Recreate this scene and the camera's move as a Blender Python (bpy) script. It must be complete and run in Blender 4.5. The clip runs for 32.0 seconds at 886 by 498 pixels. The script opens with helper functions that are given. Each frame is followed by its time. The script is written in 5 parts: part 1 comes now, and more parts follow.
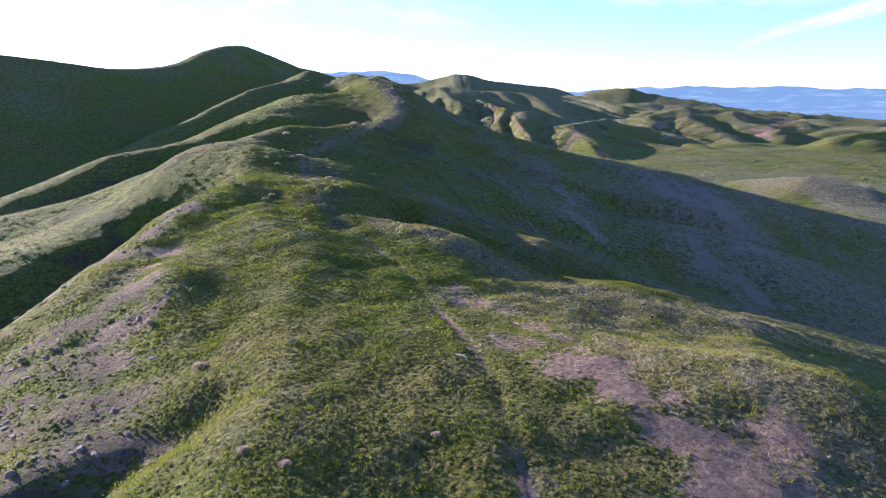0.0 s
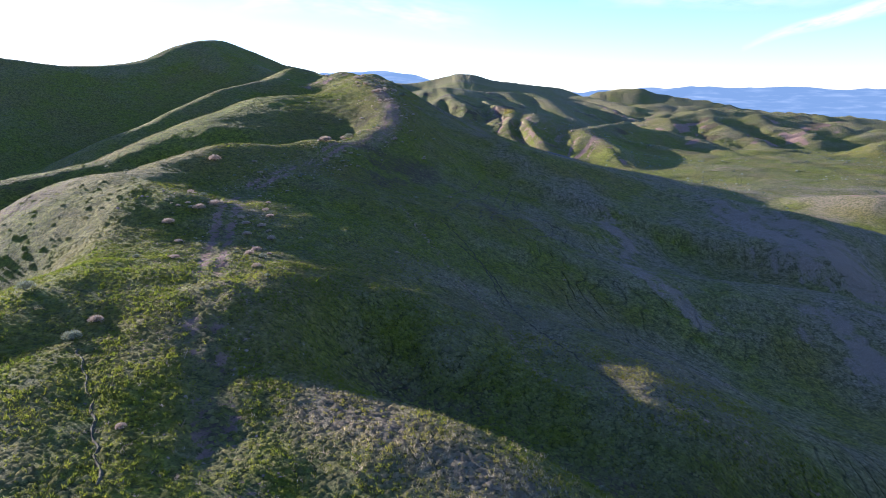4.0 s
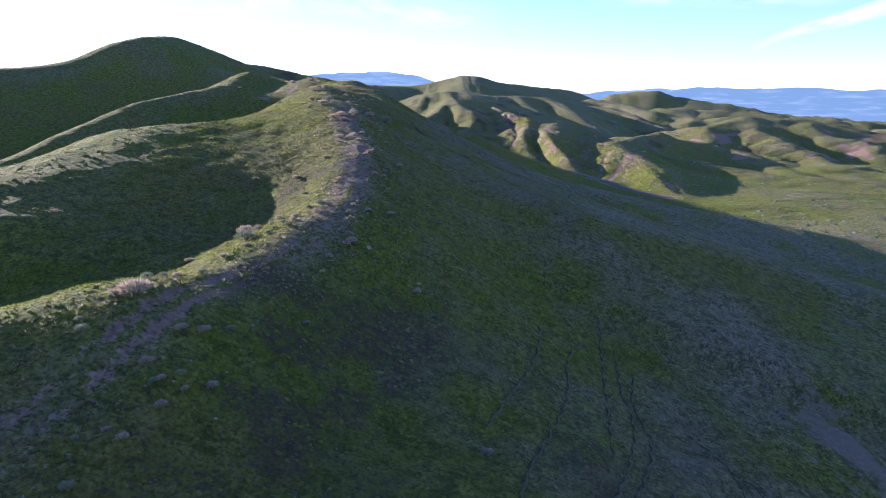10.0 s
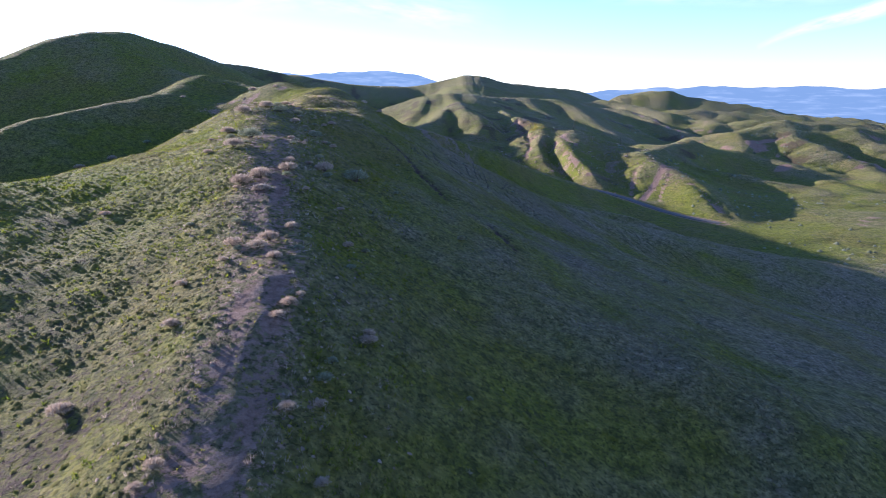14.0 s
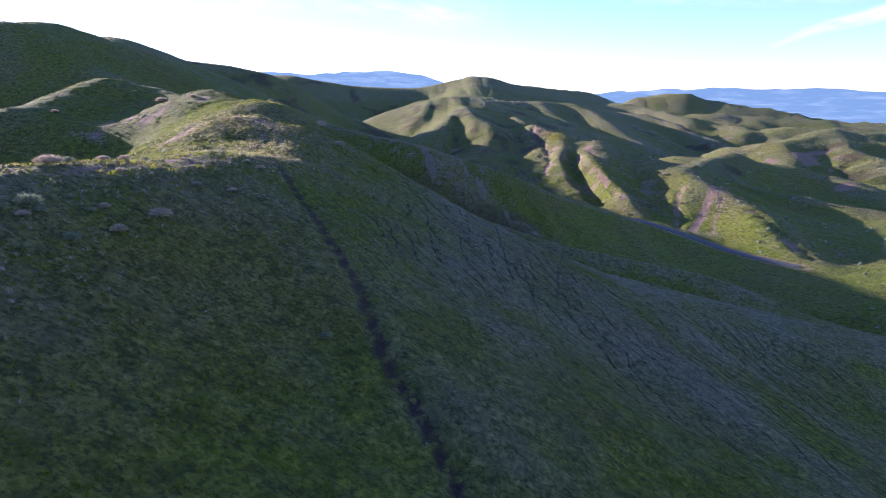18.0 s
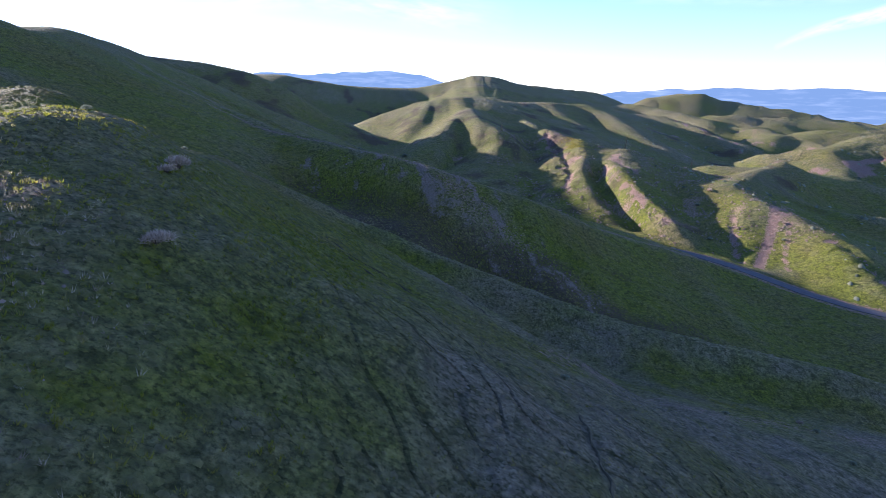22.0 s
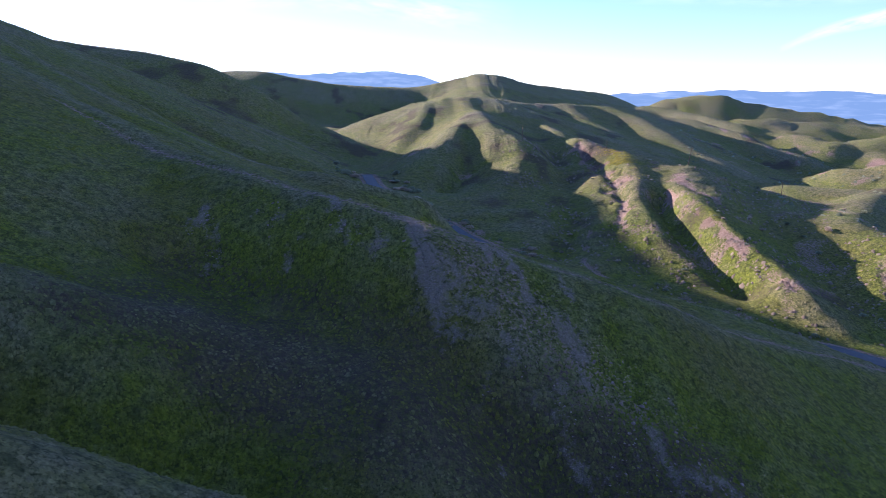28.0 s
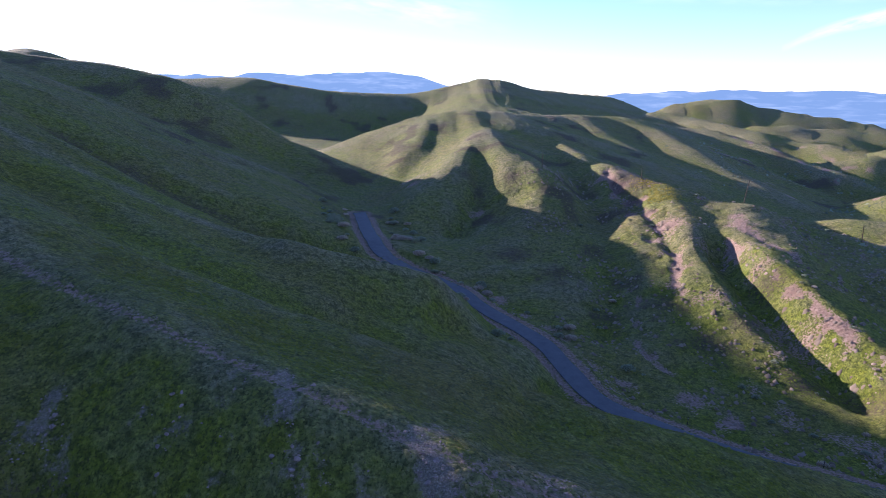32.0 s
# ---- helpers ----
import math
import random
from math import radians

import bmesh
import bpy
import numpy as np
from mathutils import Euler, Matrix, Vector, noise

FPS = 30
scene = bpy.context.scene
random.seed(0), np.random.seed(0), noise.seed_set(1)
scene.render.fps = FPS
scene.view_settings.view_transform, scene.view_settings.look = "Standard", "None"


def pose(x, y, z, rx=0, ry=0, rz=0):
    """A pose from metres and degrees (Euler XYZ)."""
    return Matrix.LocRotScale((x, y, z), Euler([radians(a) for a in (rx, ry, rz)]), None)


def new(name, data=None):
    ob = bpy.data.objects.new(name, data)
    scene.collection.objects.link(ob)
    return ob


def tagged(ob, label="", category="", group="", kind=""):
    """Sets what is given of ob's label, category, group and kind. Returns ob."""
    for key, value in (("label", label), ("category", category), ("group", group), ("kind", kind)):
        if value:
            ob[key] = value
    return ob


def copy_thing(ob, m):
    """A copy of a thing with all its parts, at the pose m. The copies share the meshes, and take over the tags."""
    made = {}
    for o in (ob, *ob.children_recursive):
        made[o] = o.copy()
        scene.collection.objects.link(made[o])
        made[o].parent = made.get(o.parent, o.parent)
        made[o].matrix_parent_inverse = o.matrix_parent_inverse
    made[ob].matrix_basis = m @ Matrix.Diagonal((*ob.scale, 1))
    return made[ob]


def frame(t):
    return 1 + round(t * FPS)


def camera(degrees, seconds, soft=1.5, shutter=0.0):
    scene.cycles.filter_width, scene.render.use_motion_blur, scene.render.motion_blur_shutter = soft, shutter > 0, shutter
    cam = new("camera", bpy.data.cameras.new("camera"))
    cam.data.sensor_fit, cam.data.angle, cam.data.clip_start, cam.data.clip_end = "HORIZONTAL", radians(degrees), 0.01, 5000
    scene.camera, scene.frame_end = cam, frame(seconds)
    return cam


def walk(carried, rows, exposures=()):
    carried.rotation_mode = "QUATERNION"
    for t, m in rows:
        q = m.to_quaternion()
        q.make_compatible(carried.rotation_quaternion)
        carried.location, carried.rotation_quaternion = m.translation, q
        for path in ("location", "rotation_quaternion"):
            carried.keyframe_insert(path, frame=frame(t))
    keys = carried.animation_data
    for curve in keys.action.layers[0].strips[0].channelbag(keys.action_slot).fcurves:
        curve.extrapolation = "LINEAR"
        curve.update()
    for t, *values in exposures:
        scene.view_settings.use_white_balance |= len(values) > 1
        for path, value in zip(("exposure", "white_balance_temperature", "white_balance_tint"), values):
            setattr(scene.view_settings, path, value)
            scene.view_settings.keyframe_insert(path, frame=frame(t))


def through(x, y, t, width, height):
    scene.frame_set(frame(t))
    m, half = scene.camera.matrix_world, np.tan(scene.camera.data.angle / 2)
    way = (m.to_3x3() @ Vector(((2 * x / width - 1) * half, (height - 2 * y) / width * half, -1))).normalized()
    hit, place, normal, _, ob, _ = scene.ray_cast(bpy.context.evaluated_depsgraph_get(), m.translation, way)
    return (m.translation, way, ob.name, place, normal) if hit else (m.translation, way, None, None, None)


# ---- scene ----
cam = camera(70, 32.0, soft=0.8)
PATH = [
    (0.0, pose(0.00, -0.00, 45.00, 76.38, 0, -0.25) @ pose(0, 0, 0, 0, 0, -0.12)),
    (1.0, pose(-0.15, 15.09, 44.83, 76.37, 0, -0.22) @ pose(0, 0, 0, 0, 0, -0.08)),
    (2.0, pose(-0.61, 30.37, 44.66, 76.38, 0, -0.22) @ pose(0, 0, 0, 0, 0, -0.07)),
    (3.0, pose(-1.08, 45.53, 44.98, 76.37, 0, -0.20) @ pose(0, 0, 0, 0, 0, -0.06)),
    (4.0, pose(-1.54, 60.57, 45.70, 76.40, 0, -0.16) @ pose(0, 0, 0, 0, 0, -0.08)),
    (7.0, pose(-1.35, 106.68, 48.64, 76.42, 0, 0.04) @ pose(0, 0, 0, 0, 0, -0.03)),
    (8.0, pose(-1.80, 122.15, 49.36, 76.44, 0, 0.05) @ pose(0, 0, 0, 0, 0, -0.11)),
    (9.0, pose(-2.36, 137.54, 49.96, 76.43, 0, 0.05) @ pose(0, 0, 0, 0, 0, -0.13)),
    (10.0, pose(-2.96, 152.86, 50.74, 76.44, 0, 0.04) @ pose(0, 0, 0, 0, 0, -0.10)),
    (11.0, pose(-3.46, 167.98, 51.68, 76.42, 0, 0.05) @ pose(0, 0, 0, 0, 0, -0.15)),
    (12.0, pose(-4.03, 183.40, 52.53, 76.38, 0, 0.05) @ pose(0, 0, 0, 0, 0, -0.20)),
    (13.0, pose(-4.63, 199.24, 53.39, 76.36, 0, 0.05) @ pose(0, 0, 0, 0, 0, -0.19)),
    (14.0, pose(-5.31, 215.34, 54.33, 76.34, 0, 0.09) @ pose(0, 0, 0, 0, 0, -0.22)),
    (15.0, pose(-5.91, 231.41, 55.36, 76.31, 0, 0.14) @ pose(0, 0, 0, 0, 0, -0.22)),
    (18.0, pose(-5.39, 281.59, 57.19, 76.37, 0, 0.49) @ pose(0, 0, 0, 0, 0, -0.00)),
    (19.0, pose(-5.74, 296.54, 57.69, 76.38, 0, 0.50) @ pose(0, 0, 0, 0, 0, 0.01)),
    (20.0, pose(-5.99, 311.26, 57.96, 76.34, 0, 0.50) @ pose(0, 0, 0, 0, 0, -0.05)),
    (21.0, pose(-6.24, 326.27, 57.79, 76.31, 0, 0.52) @ pose(0, 0, 0, 0, 0, -0.12)),
    (22.0, pose(-6.55, 341.37, 57.34, 76.40, 0, 0.53) @ pose(0, 0, 0, 0, 0, -0.02)),
    (23.0, pose(-7.15, 356.73, 56.88, 76.48, 0, 0.47) @ pose(0, 0, 0, 0, 0, 0.10)),
    (24.0, pose(-7.59, 372.01, 56.78, 76.45, 0, 0.46) @ pose(0, 0, 0, 0, 0, 0.14)),
    (25.0, pose(-8.08, 386.99, 56.38, 76.46, 0, 0.41) @ pose(0, 0, 0, 0, 0, 0.15)),
    (28.0, pose(-9.87, 431.78, 56.26, 76.50, 0, 0.33) @ pose(0, 0, 0, 0, 0, 0.23)),
    (29.0, pose(-10.58, 446.28, 58.02, 76.49, 0, 0.30) @ pose(0, 0, 0, 0, 0, 0.25)),
    (30.0, pose(-11.52, 459.50, 60.50, 76.48, 0, 0.15) @ pose(0, 0, 0, 0, 0, 0.19)),
    (31.0, pose(-12.57, 470.73, 62.83, 76.47, 0, -0.01) @ pose(0, 0, 0, 0, 0, 0.19)),
    (32.0, pose(-13.70, 480.00, 65.08, 76.43, 0, 0.14) @ pose(0, 0, 0, 0, 0, 0.11)),
]
walk(cam, PATH, [(0.0, 1.73, 4920, 30), (32.0, 1.75, 4960, 36)])


# ---- world, sun, exposure ----
SUN_AZIMUTH = radians(-57)      # from the y axis towards x, so the sun stands ahead on the left
SUN_HEIGHT = radians(13.3)
world = bpy.data.worlds.new("sky")
scene.world = world
world.use_nodes = True
wn, wl = world.node_tree.nodes, world.node_tree.links
sky = wn.new("ShaderNodeTexSky")
sky.sky_type, sky.sun_disc = "NISHITA", False
sky.sun_elevation, sky.sun_rotation = SUN_HEIGHT, SUN_AZIMUTH
sky.air_density, sky.dust_density, sky.ozone_density, sky.altitude = 1.0, 0.25, 1.7, 600
wl.new(sky.outputs["Color"], wn["Background"].inputs["Color"])
wn["Background"].inputs["Strength"].default_value = 0.077
toward_sun = Vector((math.sin(SUN_AZIMUTH) * math.cos(SUN_HEIGHT), math.cos(SUN_AZIMUTH) * math.cos(SUN_HEIGHT), math.sin(SUN_HEIGHT)))
sun = new("sun", bpy.data.lights.new("sun", "SUN"))
sun.data.energy, sun.data.angle, sun.data.color = 5.0, radians(0.5), (1.0, 0.81, 0.50)
sun.rotation_euler = toward_sun.to_track_quat("Z", "Y").to_euler()


# ---- materials ----
def shader(name, rough=0.9):
    m = bpy.data.materials.new(name)
    m.use_nodes = True
    b = m.node_tree.nodes["Principled BSDF"]
    b.inputs["Roughness"].default_value = rough
    b.inputs["Specular IOR Level"].default_value = 0.2
    return m, m.node_tree.nodes, m.node_tree.links, b


def noise_node(n, l, scale, detail=4.0, rough=0.55, vec=None, kind="FBM"):
    t = n.new("ShaderNodeTexNoise")
    t.noise_type = kind
    t.inputs["Scale"].default_value, t.inputs["Detail"].default_value, t.inputs["Roughness"].default_value = scale, detail, rough
    if vec is not None:
        l.new(vec, t.inputs["Vector"])
    return t.outputs["Fac"]


def ramp(n, l, fac, *stops):
    r = n.new("ShaderNodeValToRGB")
    e = r.color_ramp.elements
    while len(e) < len(stops):
        e.new(0.5)
    for s, (p, c) in zip(e, stops):
        s.position, s.color = p, (*c, 1) if len(c) == 3 else c
    l.new(fac, r.inputs["Fac"])
    return r.outputs["Color"]


def mix(n, l, fac, a, b, kind="MIX"):
    m = n.new("ShaderNodeMix")
    m.data_type, m.blend_type = "RGBA", kind
    for i, v in ((0, fac), (6, a), (7, b)):
        if isinstance(v, (int, float)):
            m.inputs[i].default_value = v
        elif isinstance(v, tuple):
            m.inputs[i].default_value = (*v, 1)
        else:
            l.new(v, m.inputs[i])
    return m.outputs[2]


def calc(n, l, op, a, b=0.0, c=0.0, clamp=False):
    m = n.new("ShaderNodeMath")
    m.operation, m.use_clamp = op, clamp
    for i, v in enumerate((a, b, c)):
        if isinstance(v, (int, float)):
            m.inputs[i].default_value = v
        else:
            l.new(v, m.inputs[i])
    return m.outputs[0]


def attribute(n, name):
    a = n.new("ShaderNodeAttribute")
    a.attribute_name = name
    return a.outputs["Fac"]


def position(n, l, scale=(1, 1, 1)):
    g = n.new("ShaderNodeNewGeometry")
    m = n.new("ShaderNodeMapping")
    m.inputs["Scale"].default_value = scale
    l.new(g.outputs["Position"], m.inputs["Vector"])
    return m.outputs["Vector"]


def bump(n, l, b, height, strength, distance):
    t = n.new("ShaderNodeBump")
    t.inputs["Strength"].default_value, t.inputs["Distance"].default_value = strength, distance
    l.new(height, t.inputs["Height"])
    l.new(t.outputs["Normal"], b.inputs["Normal"])


def turf_colour(n, l, p, dryness):
    """Short winter grass: yellow-green, olive and straw in patches of several sizes."""
    wide = noise_node(n, l, 0.035, 5, 0.6, p)
    mid = noise_node(n, l, 0.28, 6, 0.65, p)
    fine = noise_node(n, l, 1.9, 6, 0.7, p)
    green = ramp(n, l, fine, (0.25, (0.060, 0.082, 0.008)), (0.5, (0.158, 0.182, 0.016)), (0.72, (0.290, 0.300, 0.034)))
    olive = ramp(n, l, fine, (0.25, (0.074, 0.070, 0.016)), (0.5, (0.185, 0.168, 0.038)), (0.75, (0.33, 0.285, 0.085)))
    straw = ramp(n, l, fine, (0.2, (0.105, 0.090, 0.058)), (0.5, (0.245, 0.212, 0.142)), (0.8, (0.44, 0.385, 0.265)))
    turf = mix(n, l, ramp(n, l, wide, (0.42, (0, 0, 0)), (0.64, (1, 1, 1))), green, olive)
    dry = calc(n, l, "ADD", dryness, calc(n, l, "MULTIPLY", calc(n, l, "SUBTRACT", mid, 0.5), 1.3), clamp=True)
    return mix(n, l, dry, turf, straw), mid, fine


def ground_material():
    """Short winter grass over pinkish clay that shows on trails, scars and outcrops."""
    m, n, l, b = shader("hill_grass", 0.95)
    p = position(n, l)
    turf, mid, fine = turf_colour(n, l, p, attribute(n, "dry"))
    grain = noise_node(n, l, 7.0, 4, 0.7, p)
    clump = noise_node(n, l, 0.85, 3, 0.6, p)
    turf = mix(n, l, ramp(n, l, clump, (0.36, (0.65, 0.65, 0.65)), (0.56, (0, 0, 0))), turf, (0.040, 0.052, 0.011))
    turf = mix(n, l, ramp(n, l, noise_node(n, l, 3.4, 5, 0.75, p), (0.36, (0.8, 0.8, 0.8)), (0.52, (0, 0, 0))), turf, (0.030, 0.036, 0.008))
    clay = ramp(n, l, fine, (0.25, (0.10, 0.060, 0.045)), (0.5, (0.25, 0.168, 0.128)), (0.8, (0.44, 0.325, 0.26)))
    bare = calc(n, l, "ADD", attribute(n, "bare"), calc(n, l, "MULTIPLY", calc(n, l, "SUBTRACT", fine, 0.5), 1.8))
    bare = ramp(n, l, bare, (0.42, (0, 0, 0)), (0.62, (1, 1, 1)))
    colour = mix(n, l, bare, turf, clay)
    # dark earth of the tracks, and shade painted on gullies and faces
    soil_shade_fac = calc(n, l, "ADD", attribute(n, "soil_shade"), calc(n, l, "MULTIPLY", calc(n, l, "SUBTRACT", fine, 0.5), 1.2))
    colour = mix(n, l, ramp(n, l, soil_shade_fac, (0.35, (0, 0, 0)), (0.6, (1, 1, 1))), colour, ramp(n, l, grain, (0.3, (0.040, 0.029, 0.022)), (0.7, (0.095, 0.068, 0.052))))
    stone = ramp(n, l, grain, (0.28, (0.085, 0.068, 0.052)), (0.52, (0.24, 0.195, 0.155)), (0.74, (0.46, 0.39, 0.32)))
    rocky = calc(n, l, "ADD", attribute(n, "rock"), calc(n, l, "MULTIPLY", calc(n, l, "SUBTRACT", mid, 0.5), 2.6))
    rocky = calc(n, l, "ADD", rocky, calc(n, l, "MULTIPLY", calc(n, l, "SUBTRACT", fine, 0.5), 1.3))
    rocky = calc(n, l, "MULTIPLY", rocky, calc(n, l, "MULTIPLY", attribute(n, "rock"), 6.0, clamp=True))
    rocky = ramp(n, l, rocky, (0.45, (0, 0, 0)), (0.9, (0.85, 0.85, 0.85)))
    colour = mix(n, l, rocky, colour, stone)
    # sheep-track terraces that follow the contours
    g = n.new("ShaderNodeNewGeometry")
    xyz = n.new("ShaderNodeSeparateXYZ")
    l.new(g.outputs["Position"], xyz.inputs[0])
    level = calc(n, l, "ADD", calc(n, l, "ADD", calc(n, l, "MULTIPLY", xyz.outputs[0], 0.34), calc(n, l, "MULTIPLY", calc(n, l, "MAXIMUM", calc(n, l, "SUBTRACT", xyz.outputs[1], 260.0), 0.0), 0.16)), calc(n, l, "MULTIPLY", noise_node(n, l, 0.045, 3, 0.5, p), 9.0))
    groove = calc(n, l, "ABSOLUTE", calc(n, l, "SUBTRACT", calc(n, l, "FRACT", level), 0.5))
    groove = calc(n, l, "MULTIPLY", calc(n, l, "SUBTRACT", 1.0, calc(n, l, "MULTIPLY", groove, 7.0), clamp=True), attribute(n, "terrace"))
    h = calc(n, l, "ADD", calc(n, l, "MULTIPLY", mid, 1.2), calc(n, l, "ADD", calc(n, l, "MULTIPLY", fine, 0.55), calc(n, l, "MULTIPLY", grain, 0.16)))
    l.new(mix(n, l, calc(n, l, "MULTIPLY", groove, 0.42), colour, (0.030, 0.036, 0.012)), b.inputs["Base Color"])
    h = calc(n, l, "SUBTRACT", h, calc(n, l, "MULTIPLY", groove, 0.9))
    bump(n, l, b, h, 1.0, 1.15)
    return m


GROUND = ground_material()


def plain(name, low, high, scale, rough=0.9):
    m, n, l, b = shader(name, rough)
    l.new(ramp(n, l, noise_node(n, l, scale, 5, 0.6, position(n, l)), (0.3, low), (0.7, high)), b.inputs["Base Color"])
    return m


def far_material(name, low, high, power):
    """Mountains many miles off: a backdrop with the blue haze painted into its glow."""
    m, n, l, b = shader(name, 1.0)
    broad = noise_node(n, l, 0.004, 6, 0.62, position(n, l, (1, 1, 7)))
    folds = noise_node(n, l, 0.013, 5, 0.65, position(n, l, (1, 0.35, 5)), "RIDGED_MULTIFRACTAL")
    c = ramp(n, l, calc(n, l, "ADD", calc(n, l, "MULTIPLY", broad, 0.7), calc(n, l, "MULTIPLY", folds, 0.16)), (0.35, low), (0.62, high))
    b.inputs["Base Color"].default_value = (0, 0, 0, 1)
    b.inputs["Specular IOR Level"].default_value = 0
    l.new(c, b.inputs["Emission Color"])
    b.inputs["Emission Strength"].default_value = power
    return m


def leaf_material(name, stops, through=0.35):
    """Blades and twigs: colour runs with the tone attribute, and some light shines through."""
    m, n, l, b = shader(name, 0.8)
    c = ramp(n, l, attribute(n, "tone"), *stops)
    l.new(c, b.inputs["Base Color"])
    t = n.new("ShaderNodeBsdfTranslucent")
    l.new(c, t.inputs["Color"])
    x = n.new("ShaderNodeMixShader")
    x.inputs[0].default_value = through
    l.new(b.outputs[0], x.inputs[1])
    l.new(t.outputs[0], x.inputs[2])
    l.new(x.outputs[0], n["Material Output"].inputs["Surface"])
    return m


def cushion_material():
    """Turf that stands up in cushions: the same colours as the ground round it, with some light through the blades."""
    m, n, l, b = shader("turf_cushions", 0.9)
    c, mid, fine = turf_colour(n, l, position(n, l), attribute(n, "tone"))
    l.new(c, b.inputs["Base Color"])
    bump(n, l, b, noise_node(n, l, 9.0, 4, 0.7, position(n, l)), 0.7, 0.25)
    t = n.new("ShaderNodeBsdfTranslucent")
    l.new(c, t.inputs["Color"])
    x = n.new("ShaderNodeMixShader")
    x.inputs[0].default_value = 0.4
    l.new(b.outputs[0], x.inputs[1])
    l.new(t.outputs[0], x.inputs[2])
    l.new(x.outputs[0], n["Material Output"].inputs["Surface"])
    return m


TURF = cushion_material()
GRASS = leaf_material("grass_blades", [(0.0, (0.11, 0.150, 0.012)), (0.35, (0.20, 0.222, 0.022)), (0.6, (0.27, 0.25, 0.052)), (0.8, (0.34, 0.29, 0.13)), (1.0, (0.50, 0.44, 0.30))], 0.58)
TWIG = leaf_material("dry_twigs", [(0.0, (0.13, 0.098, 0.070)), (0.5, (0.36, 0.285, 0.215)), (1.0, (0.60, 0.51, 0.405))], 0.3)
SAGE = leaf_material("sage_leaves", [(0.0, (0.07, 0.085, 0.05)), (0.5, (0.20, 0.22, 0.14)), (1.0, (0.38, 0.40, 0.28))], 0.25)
BARK = plain("weathered_bark", (0.05, 0.038, 0.03), (0.15, 0.12, 0.10), 9.0)
POLE_WOOD = plain("creosoted_pole_wood", (0.025, 0.018, 0.014), (0.075, 0.055, 0.042), 5.0, 0.8)
PALE_WOOD = plain("sun_bleached_wood", (0.45, 0.42, 0.37), (0.66, 0.63, 0.57), 6.0, 0.8)
METAL = plain("galvanised_metal", (0.25, 0.25, 0.25), (0.4, 0.4, 0.4), 8.0, 0.5)
GLASSY = plain("glazed_ceramic", (0.16, 0.10, 0.07), (0.2, 0.13, 0.1), 8.0, 0.3)
FAR = far_material("haze_painted_mountains", (0.088, 0.130, 0.165), (0.190, 0.225, 0.235), 1.0)


def rock_material():
    m, n, l, b = shader("pinkish_sandstone", 0.92)
    p = position(n, l)
    r = n.new("ShaderNodeObjectInfo")
    c = ramp(n, l, noise_node(n, l, 2.2, 6, 0.65, p), (0.3, (0.12, 0.088, 0.075)), (0.5, (0.25, 0.185, 0.16)), (0.72, (0.42, 0.33, 0.29)))
    c = mix(n, l, calc(n, l, "MULTIPLY", r.outputs["Random"], 0.35), c, (0.20, 0.15, 0.135))
    l.new(c, b.inputs["Base Color"])
    bump(n, l, b, noise_node(n, l, 6.0, 6, 0.7, p), 0.8, 0.15)
    return m


EARTH = plain("trodden_dark_earth", (0.044, 0.044, 0.024), (0.105, 0.095, 0.060), 3.0)
ROCK = rock_material()


def road_material():
    m, n, l, b = shader("worn_asphalt", 0.85)
    p = position(n, l)
    c = ramp(n, l, noise_node(n, l, 0.5, 6, 0.7, p), (0.3, (0.095, 0.092, 0.095)), (0.7, (0.17, 0.165, 0.165)))
    c = mix(n, l, noise_node(n, l, 30.0, 2, 0.5, p), c, (0.07, 0.07, 0.075))
    l.new(c, b.inputs["Base Color"])
    bump(n, l, b, noise_node(n, l, 25.0, 3, 0.6, p), 0.4, 0.02)
    return m


ASPHALT = road_material()


def cloud_material():
    m, n, l, b = shader("thin_ice_cloud", 1.0)
    a = attribute(n, "veil")
    u = n.new("ShaderNodeAttribute")
    u.attribute_name = "along"
    wisps = ramp(n, l, noise_node(n, l, 1.0, 7, 0.62, u.outputs["Vector"]), (0.30, (0, 0, 0)), (0.75, (1, 1, 1)))
    # the cloud's sunlit white is put in as glow
    e = n.new("ShaderNodeEmission")
    e.inputs["Color"].default_value, e.inputs["Strength"].default_value = (1.0, 0.97, 0.95, 1), 0.55
    t = n.new("ShaderNodeBsdfTransparent")
    x = n.new("ShaderNodeMixShader")
    l.new(calc(n, l, "MULTIPLY", a, wisps, clamp=True), x.inputs[0])
    l.new(t.outputs[0], x.inputs[1])
    l.new(e.outputs[0], x.inputs[2])
    l.new(x.outputs[0], n["Material Output"].inputs["Surface"])
    return m


CLOUD = cloud_material()


# ---- the land: ridges, spurs and the valley floor, in metres ----
RIDGES = []


def ridge(points, left, right, crest=6.0, reach=420.0):
    """A ridge line through (x, y, height) with the fall of its two flanks and the roundness of its crest."""
    RIDGES.append((points, left, right, crest, reach))


